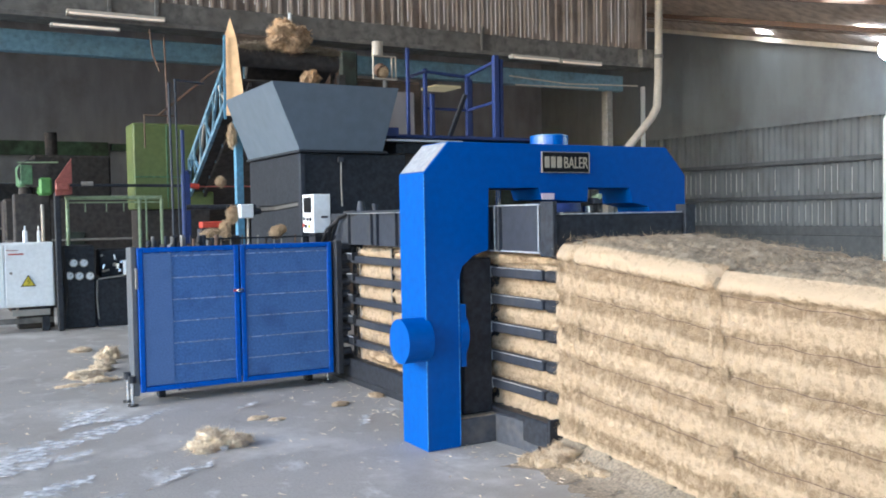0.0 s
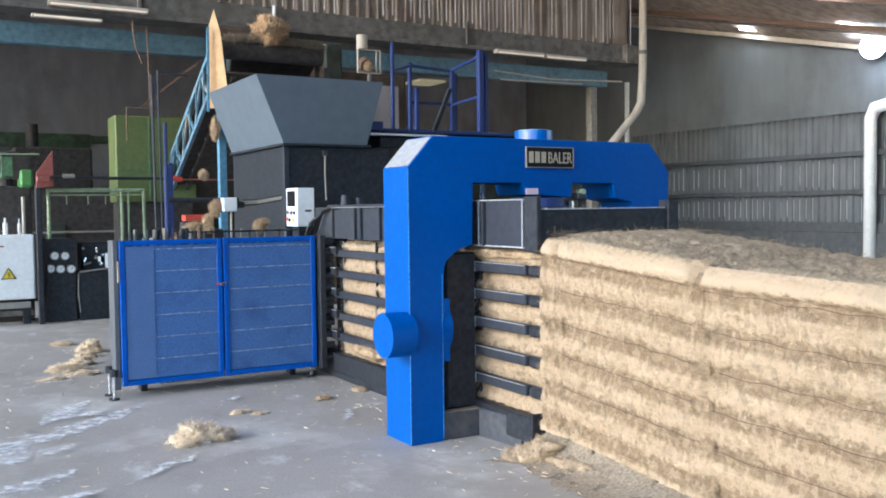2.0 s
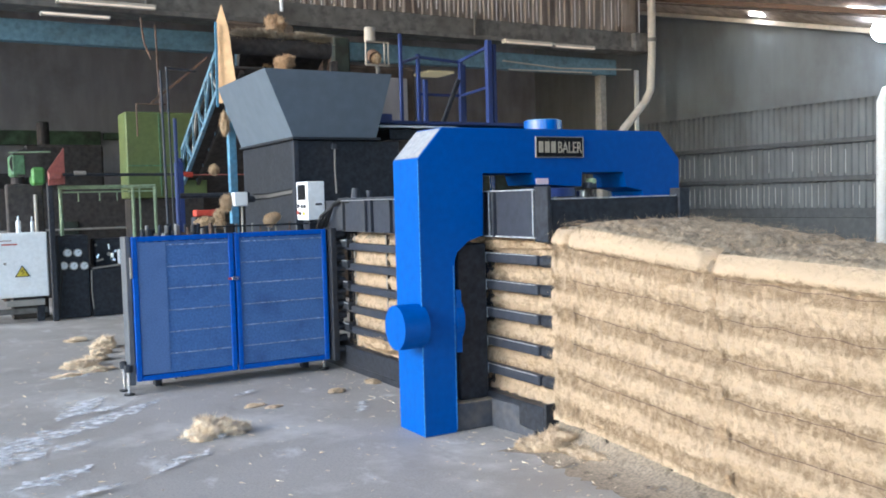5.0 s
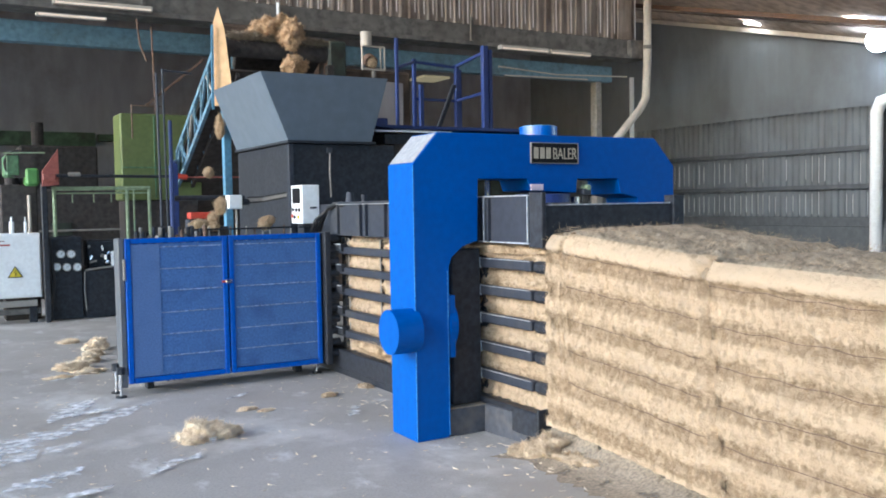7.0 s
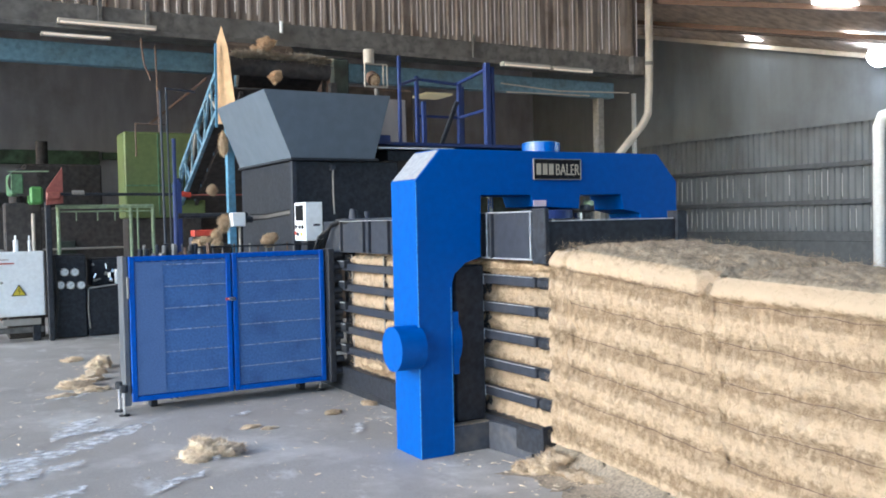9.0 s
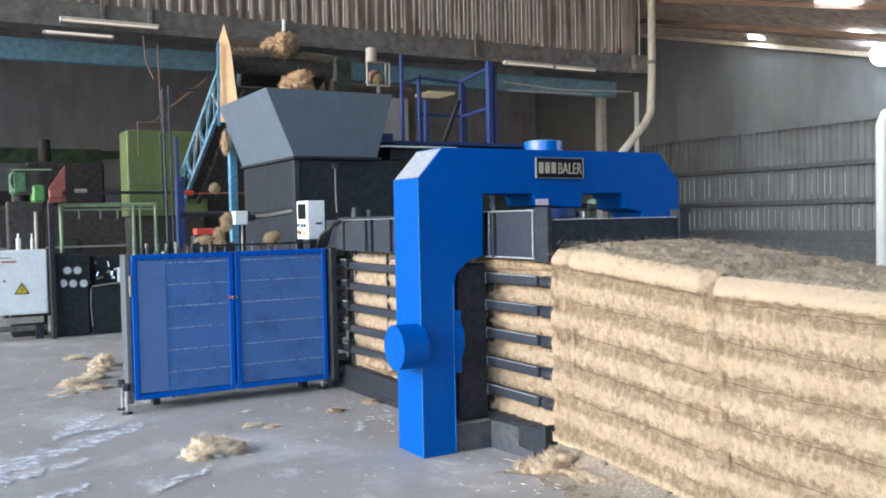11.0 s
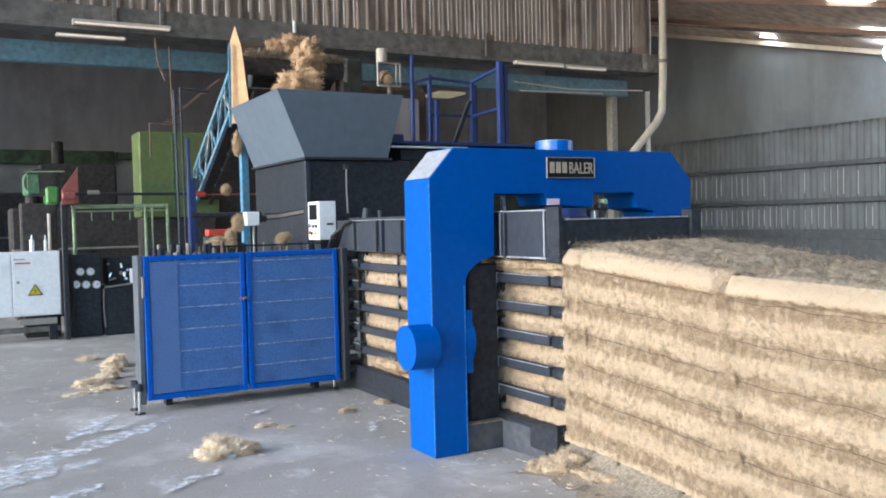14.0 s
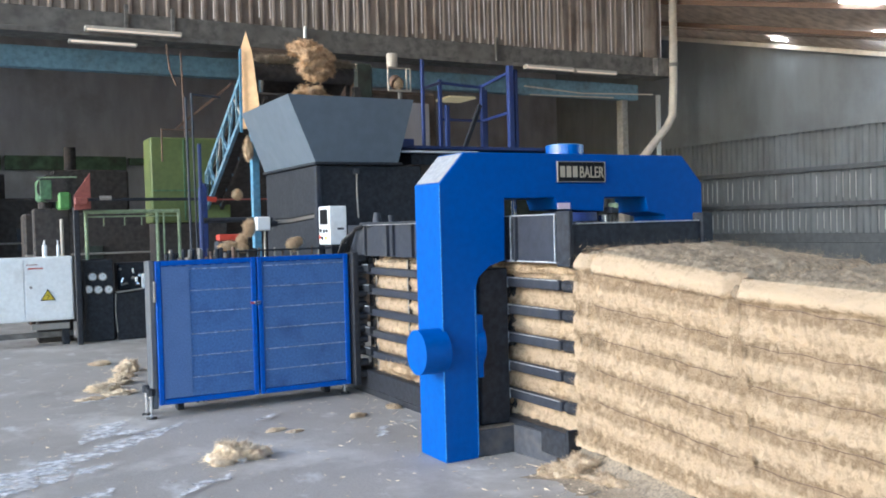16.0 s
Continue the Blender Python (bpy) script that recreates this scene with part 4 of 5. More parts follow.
# ---- the power unit corner ----
def corner():
    t = thing("switch_cabinet", (-2.0, 8.9, 0), "white electrical cabinet with a yellow warning triangle", "cabinet")
    part("body", box(B(), -2.75, -1.385, 8.80, 9.2, 0.37, 1.29, 0.01), M_WHITE, t)
    part("door", box(B(), -2.02, -1.40, 8.785, 8.798, 0.40, 1.26, 0.004), M_WHITE, t)
    part("door", box(B(), -2.73, -2.04, 8.785, 8.798, 0.40, 1.26, 0.004), M_WHITE, t)
    tri = B()
    prism(tri, [(-1.83, 0.665), (-1.63, 0.665), (-1.73, 0.83)], 8.776, 8.783)
    w = part("warning_sign", tri, M_PLATE, t, "black-rimmed yellow warning triangle")
    tri = B()
    prism(tri, [(-1.81, 0.677), (-1.65, 0.677), (-1.73, 0.808)], 8.772, 8.775)
    f = part("sign_face", tri, M_SIGN, w)
    bm = B()
    bar(bm, (-1.72, 8.769, 0.775), (-1.745, 8.769, 0.735), 0.006, 0.014, (0, 1, 0))
    bar(bm, (-1.745, 8.769, 0.735), (-1.715, 8.769, 0.732), 0.006, 0.014, (0, 1, 0))
    bar(bm, (-1.715, 8.769, 0.732), (-1.735, 8.769, 0.692), 0.006, 0.014, (0, 1, 0))
    part("bolt_mark", bm, M_PLATE, w)
    part("text_bar", box(B(), -1.98, -1.78, 8.779, 8.784, 1.12, 1.14, 0.001), M_RED, t)
    part("text_bar", box(B(), -2.0, -1.85, 8.779, 8.784, 1.18, 1.19, 0.001), M_BRICKRED, t)
    part("lock", rod(B(), (-1.95, 8.77, 0.86), (-1.95, 8.785, 0.86), 0.02, 10), M_TEXT, t)
    for x in (-2.6, -1.5):
        part("leg", box(B(), x - 0.05, x + 0.05, 8.9, 9.0, 0, 0.37, 0.004), M_BLACK, t)
    part("leg_rail", box(B(), -2.7, -1.4, 8.92, 8.97, 0.12, 0.2, 0.004), M_BEAM, t)
    part("leg_rail", box(B(), -1.95, -1.45, 8.82, 8.87, 0.24, 0.33, 0.004), M_TEXT, t)
    for x, h, r in ((-1.74, 0.17, 0.032), (-1.56, 0.16, 0.022)):
        b = thing("bottle", (x, 8.95, 1.29), "small white plastic bottle standing on the cabinet", "bottle", "bottles on the cabinet")
        bm = B()
        rod(bm, (x, 8.95, 1.291), (x, 8.95, 1.291 + h), r, 12)
        part("body", bm, M_WHITE, b)
        part("neck", rod(B(), (x, 8.95, 1.29 + h), (x, 8.95, 1.29 + h + 0.07), r * 0.4, 10), M_WHITE, b)
    u = thing("power_unit", (-0.8, 9.2, 0), "black hydraulic power unit with a bank of pressure gauges", "machine")
    part("gauge_cabinet", box(B(), -1.29, -0.81, 8.9, 9.5, 0.0, 1.22, 0.02), M_BLACK, u)
    part("tank", box(B(), -0.79, -0.2, 8.9, 9.6, 0.0, 0.72, 0.02), M_BLACK, u)
    part("pump_block", box(B(), -0.72, -0.25, 9.1, 9.5, 0.73, 1.15, 0.03), M_BLACK, u)
    part("side_tube", tube(B(), [(-1.27, 8.86, 1.2), (-1.22, 8.86, 0.6), (-1.28, 8.86, 0.05)], 0.03, 8), M_RUBBER, u)
    for x, z in ((-1.11, 0.97), (-0.97, 0.965), (-1.17, 0.785), (-1.035, 0.775), (-0.89, 0.77)):
        gge = part("gauge", rod(B(), (x, 8.86, z), (x, 8.905, z), 0.062, 20), M_TEXT, u)
        part("dial", rod(B(), (x, 8.853, z), (x, 8.859, z), 0.05, 20), M_WHITE, gge, "white dial")
        part("needle", bar(B(), (x, 8.849, z), (x + 0.025, 8.849, z + 0.02), 0.004, 0.008, (0, 1, 0)), M_PLATE, gge)
    rr = random.Random(12)
    for i in range(14):
        x, z = -0.7 + rr.random() * 0.4, 0.8 + rr.random() * 0.3
        part("fitting", rod(B(), (x, 9.02, z), (x + rr.uniform(-0.12, 0.12), 9.02, z + rr.uniform(-0.05, 0.1)), 0.014 + 0.02 * rr.random(), 8), rr.choice((M_CHROME, M_BLACK, M_GREY, M_TEXT)), u)
    part("filter", rod(B(), (-0.37, 8.95, 0.76), (-0.37, 8.95, 0.98), 0.035, 12), M_WHITE, u)
    part("drip_rail", bar(B(), (-0.78, 8.87, 0.72), (-0.40, 8.87, 0.76), 0.02, 0.025), M_TEXT, u)
    part("cable", tube(B(), [(-0.79, 8.88, 0.70), (-0.80, 8.88, 0.4), (-0.78, 8.88, 0.12)], 0.01, 6), M_TEXT, u)
    # green processing line behind
    gp = thing("green_machine", (0.2, 9.4, 0), "faded green sheet steel machine housing", "machine")
    part("housing", box(B(), -0.14, 1.1, 9.3, 9.9, 1.75, 3.10, 0.02), M_GREEN, gp)
    part("seam", box(B(), 0.36, 0.38, 9.285, 9.299, 1.78, 3.08, 0.002), M_DGREEN, gp)
    part("lower_panel", box(B(), -0.12, 1.05, 9.288, 9.298, 2.25, 2.27, 0.002), M_DGREEN, gp)
    part("base", box(B(), -0.1, 1.05, 9.35, 9.85, 0, 1.75, 0.02), M_DARK, gp)
    fr = thing("green_stand", (-0.5, 9.1, 0), "pale green tubular stand beside the power unit", "frame")
    part("top_rail", tube(B(), [(-1.18, 9.05, 1.93), (0.22, 9.05, 1.93)], 0.03, 8), M_PALE, fr)
    part("mid_rail", tube(B(), [(-1.18, 9.05, 1.86), (0.22, 9.05, 1.86)], 0.012, 8), M_PALE, fr)
    for x in (-1.15, -0.12, -0.02, 0.21):
        part("leg", rod(B(), (x, 9.05, 0), (x, 9.05, 1.92), 0.026 if x != -0.02 else 0.015, 8), M_PALE, fr)
    for x in (-0.9, -0.6, -0.35):
        part("hanger", rod(B(), (x, 9.05, 1.72), (x, 9.05, 1.86), 0.01, 6), M_PALE, fr)
    sh = thing("drive_shaft", (-0.4, 8.5, 2.1), "black drive shaft with red coupling and guard", "shaft")
    part("shaft", rod(B(), (-1.3, 8.5, 2.10), (0.52, 8.5, 2.09), 0.022, 12), M_BLACK, sh)
    part("sleeve", rod(B(), (-1.02, 8.49, 2.12), (-0.86, 8.49, 2.12), 0.032, 12), M_TEXT, sh)
    part("coupling", rod(B(), (0.50, 8.5, 2.10), (0.66, 8.5, 2.08), 0.04, 12), M_RED, sh)
    part("thin_rod", rod(B(), (0.66, 8.5, 2.08), (1.6, 8.5, 2.08), 0.012, 8), M_BRICKRED, sh)
    bm = B()
    prism(bm, [(-1.36, 2.16), (-1.14, 2.48), (-1.14, 1.97), (-1.36, 1.95)], 8.50, 8.56)
    part("guard", bm, M_BRICKRED, sh, "red oxide sheet guard")
    part("clevis", box(B(), -1.37, -1.18, 8.42, 8.48, 2.02, 2.13, 0.02), M_BRICKRED, sh)
    part("bearing_post", box(B(), -1.36, -1.28, 8.7, 8.8, 0, 2.0, 0.01), M_BLACK, sh)
    gm = thing("green_gearbox", (-1.6, 8.9, 0), "green gearbox on a dark stand", "machine")
    part("gearbox", box(B(), -1.80, -1.60, 8.85, 9.5, 2.1, 2.42, 0.03), M_DGREEN, gm)
    part("drum", box(B(), -1.545, -1.37, 8.78, 9.2, 1.97, 2.22, 0.03), M_LEAF, gm, "brighter green gear case")
    part("pulley", rod(B(), (-1.62, 8.86, 2.28), (-1.62, 8.9, 2.28), 0.2, 20), M_DARK, gm)
    part("stand", box(B(), -1.85, -1.35, 9.3, 9.6, 0, 2.0, 0.02), M_DARK, gm)
    part("top_bar", rod(B(), (-1.82, 8.8, 2.43), (-1.28, 8.8, 2.44), 0.012, 6), M_PALE, gm)
    lone("standing_tube", rod(B(), (-1.47, 9.26, 0.0), (-1.47, 9.26, 1.84), 0.025, 10), M_PIPE, "cream tube standing behind the cabinet", "tube")
    # machines deep in the rear bay
    for x0, x1, z0, z1, m in ((-1.84, 0.85, 3.15, 3.48, M_DIMGREEN), (-3.75, -1.92, 3.15, 3.48, M_DIMGREEN), (0.92, 2.83, 3.28, 3.45, M_DIMGREEN)):
        lone("green_girder", box(B(), x0, x1, 17.85, 17.997, z0, z1, 0.01), m, "dirty green girder fixed along the dark rear wall", "girder", "green girders")
    rr = random.Random(31)
    for x0, x1, y0, z in ((-1.8, 1.8, 12.5, 2.0), (-4.6, -2.6, 13.6, 2.75), (-2.5, -1.3, 14.4, 2.35), (-1.1, 0.4, 14.8, 2.95), (2.2, 4.4, 14.0, 3.1)):
        t = thing("dark_machine", ((x0 + x1) / 2, y0, 0), "dark machine in the unlit rear bay", "machine", "machines in the rear bay")
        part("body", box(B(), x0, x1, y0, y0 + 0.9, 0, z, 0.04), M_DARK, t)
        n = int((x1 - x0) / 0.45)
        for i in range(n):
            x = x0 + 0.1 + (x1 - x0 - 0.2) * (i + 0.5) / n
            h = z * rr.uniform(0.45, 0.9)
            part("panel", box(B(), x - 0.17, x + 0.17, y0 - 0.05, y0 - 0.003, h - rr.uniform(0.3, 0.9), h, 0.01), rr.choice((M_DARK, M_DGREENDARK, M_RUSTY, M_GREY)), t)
        part("guard_rail", rod(B(), (x0, y0 - 0.12, z * 0.62), (x1, y0 - 0.12, z * 0.62), 0.02, 8), rr.choice((M_RUST, M_POST)), t)
        for x in (x0 + 0.05, x1 - 0.05):
            part("rail_post", rod(B(), (x, y0 - 0.12, 0), (x, y0 - 0.12, z * 0.62), 0.02, 8), M_RUST, t)
        part("stack", rod(B(), (x0 + 0.4, y0 + 0.5, z), (x0 + 0.4, y0 + 0.5, z + 0.5), 0.12, 14), M_DARK, t)
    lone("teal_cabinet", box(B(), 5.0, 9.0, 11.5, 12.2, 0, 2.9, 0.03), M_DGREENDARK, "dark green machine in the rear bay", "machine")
    c = thing("red_motor", (-0.15, 4.5, 1.2), "small red motor behind the guard", "motor")
    part("motor", box(B(), -0.34, -0.06, 4.45, 4.6, 1.49, 1.56, 0.01), M_RED, c)
    part("bracket", box(B(), -0.36, -0.05, 4.44, 4.6, 1.38, 1.485, 0.01), M_GREY, c)
    part("stand", box(B(), -0.3, 0.1, 4.5, 4.9, 0, 1.40, 0.02), M_DARK, c)
    lone("horizontal_bar", rod(B(), (-0.4, 4.9, 1.72), (0.4, 4.9, 1.72), 0.03, 8), M_BLACK, "black bar behind the guard", "bar")
    lone("brace_bar", bar(B(), (0.2, 9.0, 3.2), (1.1, 9.0, 3.95), 0.035, 0.035), M_RUST, "rusty slanting brace bar", "bar")
    lone("green_stand_rod", tube(B(), [(0.0, 9.1, 2.7), (0.0, 9.1, 3.2), (0.45, 9.1, 3.2)], 0.012, 6), M_RUST, "thin bent rusty rod", "rod")


# ---- fibre ----
def clump_mesh(seed, size, low=0.34, fuzz=220, res=4, wide=0.0011, shag=0.5):
    """A ragged lump of loose fibre with strands sticking out."""
    rr = random.Random(seed)
    bm = B()
    bmesh.ops.create_icosphere(bm, subdivisions=res, radius=1.0)
    off = Vector((seed * 3.1, seed * 1.7, seed * 0.9))
    for v in bm.verts:
        d = v.co.normalized()
        k = 1 + low * noise.noise(d * 1.6 + off) + 0.5 * low * noise.noise(d * 4 + off) + 0.1 * noise.noise(d * 9 + off) + 0.07 * noise.noise(d * 21 + off) + 0.04 * noise.noise(d * 45 + off)
        v.co = Vector((d.x * size[0], d.y * size[1], d.z * size[2])) * max(0.3, k)
    verts = [v.co.copy() for v in bm.verts]
    s = min(max(size), 2.2 * min(size), 0.6 * min(size) + 0.05)
    for i in range(fuzz):
        p = rr.choice(verts)
        out = p.normalized()
        free = Vector((rr.uniform(-1, 1), rr.uniform(-1, 1), rr.uniform(-1, 1)))
        d = (out * rr.uniform(0.1, 0.9) + free).normalized()
        side = d.cross(free + out * 0.3).normalized() * wide * rr.uniform(0.5, 1.3)
        l = s * rr.uniform(0.15, 0.15 + shag)
        bend = out * l * rr.uniform(-0.05, 0.25)
        mid, tip = p + d * l * 0.5 + bend, p + d * l
        a, b2, c, c2, e = (bm.verts.new(q) for q in (p - side, p + side, mid + side, mid - side, tip))
        bm.faces.new((a, b2, c, c2))
        bm.faces.new((c2, c, e))
    return bm


def floor_clumps():
    spots = ((-1.20, 0.94, 0.13, 0.10, 0.075, 1), (-1.06, 0.90, 0.10, 0.07, 0.05, 2), (-1.58, 4.4, 0.15, 0.11, 0.045, 3), (-1.38, 4.75, 0.10, 0.09, 0.045, 4),
             (-1.17, 5.6, 0.11, 0.10, 0.075, 5), (-1.36, 6.35, 0.10, 0.07, 0.03, 6), (-1.74, 3.95, 0.12, 0.05, 0.018, 7), (-1.47, 4.1, 0.12, 0.08, 0.025, 8),
             (0.56, -0.72, 0.12, 0.12, 0.075, 9), (0.44, -0.62, 0.09, 0.08, 0.04, 10), (0.58, -0.98, 0.09, 0.16, 0.04, 11), (0.1, 1.75, 0.05, 0.03, 0.015, 13), (0.5, 1.9, 0.05, 0.08, 0.015, 14),
             (-1.28, 0.84, 0.06, 0.05, 0.02, 16), (-0.66, 1.62, 0.07, 0.04, 0.012, 17), (-0.55, 1.5, 0.05, 0.03, 0.010, 18), (0.08, 1.72, 0.06, 0.04, 0.014, 19), (-1.26, 5.2, 0.08, 0.08, 0.035, 20))
    for x, y, a, b, c, s in spots:
        ob = lone("fibre_clump", clump_mesh(s, (a, b, c), low=0.7, fuzz=4200, res=4, wide=0.0012, shag=0.42), M_HEAP if s in (9, 10, 11, 13, 14, 19) else M_FIBRE, "loose clump of tan coir fibre lying on the concrete", "fibre clump", "clumps on the floor", smooth=True)
        ob.location = (x, y, c * 0.5)
    rr = random.Random(77)
    bm = B()
    for i in range(700):
        x, y = (rr.uniform(-2.6, 0.5), rr.uniform(-1.5, 7)) if i % 3 else (rr.gauss(0.45, 0.25), rr.uniform(-3.2, 2.4))
        a = rr.uniform(0, 6.3)
        l, w = rr.uniform(0.005, 0.03), rr.uniform(0.001, 0.004)
        p, d = Vector((x, y, 0.004)), Vector((math.cos(a), math.sin(a), 0))
        s = Vector((-d.y, d.x, 0)) * w
        bm.faces.new([bm.verts.new(q) for q in (p - d * l - s, p + d * l - s * 0.3 + Vector((0, 0, 0.006)), p + d * l * 0.6 + s, p - d * l + s)])
    lone("fibre_scatter", bm, M_FIBRE, "scattered short coir fibres on the floor", "fibre", kind="stuff")
    # dust drift banked up below the sagging row
    bm = B()
    n, m = 90, 22
    g2 = []
    for i in range(n):
        y = -3.5 + 2.95 * i / (n - 1)
        top = 0.16 + sag(y) if y > -2.2 else 0.045
        edge = 0.30 - 0.16 * noise.noise(Vector((i * 0.14, 0, 3))) - 0.08 * noise.noise(Vector((i * 0.6, 0, 5)))
        row = []
        for j in range(m):
            f = j / (m - 1)
            x = edge + (0.70 - edge) * f
            row.append(bm.verts.new((x, y, 0.003 + max(0.0, top) * f ** 3.2 + 0.012 * f * noise.noise(Vector((x * 22, y * 22, 1))) + 0.008 * f)))
        g2.append(row)
    for i in range(n - 1):
        for j in range(m - 1):
            bm.faces.new((g2[i][j], g2[i][j + 1], g2[i + 1][j + 1], g2[i + 1][j]))
    lone("fibre_drift", bm, M_DRIFT, "brown fibre dust drifted along the bale row", "fibre dust", kind="stuff", smooth=True)


def spills():
    """Pale dust streaks on the concrete: thin ragged sheets."""
    spec = (((-2.7, 1.15), (-1.2, 2.35), 0.14), ((-2.95, 0.95), (-2.1, 1.65), 0.19), ((-2.5, 0.35), (-2.0, 0.62), 0.10), ((-2.05, 2.0), (-1.62, 2.75), 0.13), ((-2.9, 0.75), (-2.2, 1.2), 0.12), ((-1.75, 0.2), (-1.3, 0.55), 0.05), ((-0.1, 0.9), (0.15, 1.25), 0.04), ((-1.5, 3.9), (-1.9, 3.75), 0.05), ((-0.72, 2.02), (-0.45, 2.2), 0.035),
            ((-1.25, 0.7), (-0.95, 1.1), 0.05), ((-2.2, 1.05), (-1.95, 1.25), 0.07), ((-2.45, -0.1), (-1.9, 0.1), 0.05), ((-2.0, 2.1), (-1.55, 2.2), 0.06))
    for k, (a, b, w) in enumerate(spec):
        a, b = Vector((*a, 0.003 + 0.002 * k)), Vector((*b, 0.003 + 0.002 * k))
        d = (b - a).normalized()
        s = Vector((-d.y, d.x, 0))
        bm = B()
        n = 40
        L, R_ = [], []
        for i in range(n):
            p = a.lerp(b, i / (n - 1)) + s * 0.06 * noise.noise(Vector((i * 0.11, a.x * 9, 0)))
            h = w * min(1, 4 * min(i, n - 1 - i) / n + 0.05)
            L.append(bm.verts.new(p + s * h * (0.8 + 1.1 * noise.noise(Vector((i * 0.35, a.y * 7, 2))))))
            R_.append(bm.verts.new(p - s * h * (0.8 + 1.1 * noise.noise(Vector((i * 0.4, a.y * 5, 7))))))
        for i in range(n - 1):
            bm.faces.new((R_[i], R_[i + 1], L[i + 1], L[i]))
        lone("dust_streak", bm, M_SPILL, "pale dust streak smeared over the concrete", "dust", "streaks on the floor")


def sag(y):
    """How far the row sinks as it slides from the channel mouth down to the floor."""
    return -0.0857 * max(0.0, min(-0.67 - y, 1.33)) - 0.037 * max(0.0, -2.0 - y)


def slide(p):
    """A point of a level bale, moved to the sagging and slightly raked row."""
    f = max(0.0, min(1.0, (-0.9 - p.y) / 0.7))
    return Vector((p.x, p.y + f * (0.10 * (p.z - 1.25) + 0.022 * noise.noise(Vector((0.3, 7.0, p.z * 4.5)))), p.z + sag(p.y)))


def bale_mesh(y0, y1, z0, z1, seed, x0=0.592, x1=1.752, res=0.0115, bulge=0.05, ridge=0.007, rough=1.0, lip=True, open_end=1.0, shift=0.0):
    """A pressed bale: layered sides, a proud rounded top layer and a crowned rough top."""
    bm = B()
    height = bm.verts.layers.float.new("layer_height")
    lx, ly, lz = x1 - x0, y1 - y0, z1 - z0

    def shape(u, v, w, nrm):
        p = Vector((x0 + lx * u, y0 + ly * v, z0 + lz * w))
        level = p.z + shift
        ev, ew, eu = min(v, 1 - v) * ly, (1 - w) * lz, min(u, 1 - u) * lx
        kv, kw, ku = max(0.0, 1 - ev / 0.075), max(0.0, 1 - ew / 0.085), max(0.0, 1 - eu / 0.06)
        cap = max(0.0, min(1.0, (level - 1.288) / 0.022)) if lip else 0.0
        end = kv * kv * (open_end if v > 0.5 else 1.0)
        if abs(nrm.x) > 0.5:
            worn = 0.35 + 0.65 * max(0.0, noise.noise(Vector((0.0, seed * 3.0, level * 5.0))) + 0.4)
            p.x -= nrm.x * ((0.045 * worn * (1 - cap) + 0.10 * cap) * (end if not cap else kv * kv) + 0.055 * kw * kw)
            wave = (level - 1.165) / 0.198 + 0.12 * noise.noise(Vector((p.y * 2.0, seed, w * 2)))
            groove = max(0.0, 1 - abs((level - 1.288) / 0.018)) if lip else 0.0
            p.x += nrm.x * (ridge * math.cos(wave * 2 * math.pi) * (1 - kw) - 0.014 * groove)
            p.x += nrm.x * rough * (0.02 * noise.noise(Vector((p.y * 3, p.z * 6, seed))) + 0.018 * noise.noise(Vector((p.y * 15, p.z * 14, seed))) + 0.014 * noise.noise(Vector((p.y * 38, p.z * 26, seed))) + 0.010 * noise.noise(Vector((p.y * 80, p.z * 45, seed)))) * (1 - 0.55 * cap)
            p.x += nrm.x * 0.034 * cap
        elif abs(nrm.y) > 0.5:
            p.y -= nrm.y * 0.055 * (kw * kw + ku * ku)
            p.y += nrm.y * (0.025 * noise.noise(Vector((p.x * 4, p.z * 6, seed + 3))) + 0.012 * noise.noise(Vector((p.x * 15, p.z * 20, seed))))
        else:
            p.z -= nrm.z * 0.06 * (kv * kv + ku * ku * 0.8)
        if w > 0.999 and abs(nrm.z) > 0.5:
            p.z += bulge * (1 - (2 * u - 1) ** 2) * (0.6 + 0.4 * (1 - (2 * v - 1) ** 4))
            p.z += 0.03 * noise.noise(Vector((p.x * 4, p.y * 4, seed))) + 0.016 * noise.noise(Vector((p.x * 15, p.y * 15, seed))) + 0.009 * noise.noise(Vector((p.x * 40, p.y * 40, seed)))
        return slide(p), level

    def vert(a, nrm):
        p, level = shape(*a, nrm)
        v = bm.verts.new(p)
        v[height] = level
        return v

    faces = ((Vector((-1, 0, 0)), lambda a, b: (0, a, b), ly, lz), (Vector((1, 0, 0)), lambda a, b: (1, a, b), ly, lz), (Vector((0, -1, 0)), lambda a, b: (a, 0, b), lx, lz),
             (Vector((0, 1, 0)), lambda a, b: (a, 1, b), lx, lz), (Vector((0, 0, 1)), lambda a, b: (a, b, 1), lx, ly), (Vector((0, 0, -1)), lambda a, b: (a, b, 0), lx, ly))
    for nrm, uvw, la, lb in faces:
        k = 1 if nrm.x < -0.5 or nrm.z > 0.5 else 3
        na, nb = max(4, int(la / (res * k))), max(4, int(lb / (res * k)))
        g3 = [[vert(uvw(i / na, j / nb), nrm) for j in range(nb + 1)] for i in range(na + 1)]
        for i in range(na):
            for j in range(nb):
                f = bm.faces.new((g3[i][j], g3[i + 1][j], g3[i + 1][j + 1], g3[i][j + 1]))
                f.smooth = True
                if nrm.z > 0.5:
                    f.material_index = 1
    bmesh.ops.remove_doubles(bm, verts=[v for v in bm.verts if v.is_boundary], dist=0.011)
    bmesh.ops.recalc_face_normals(bm, faces=bm.faces)
    return bm


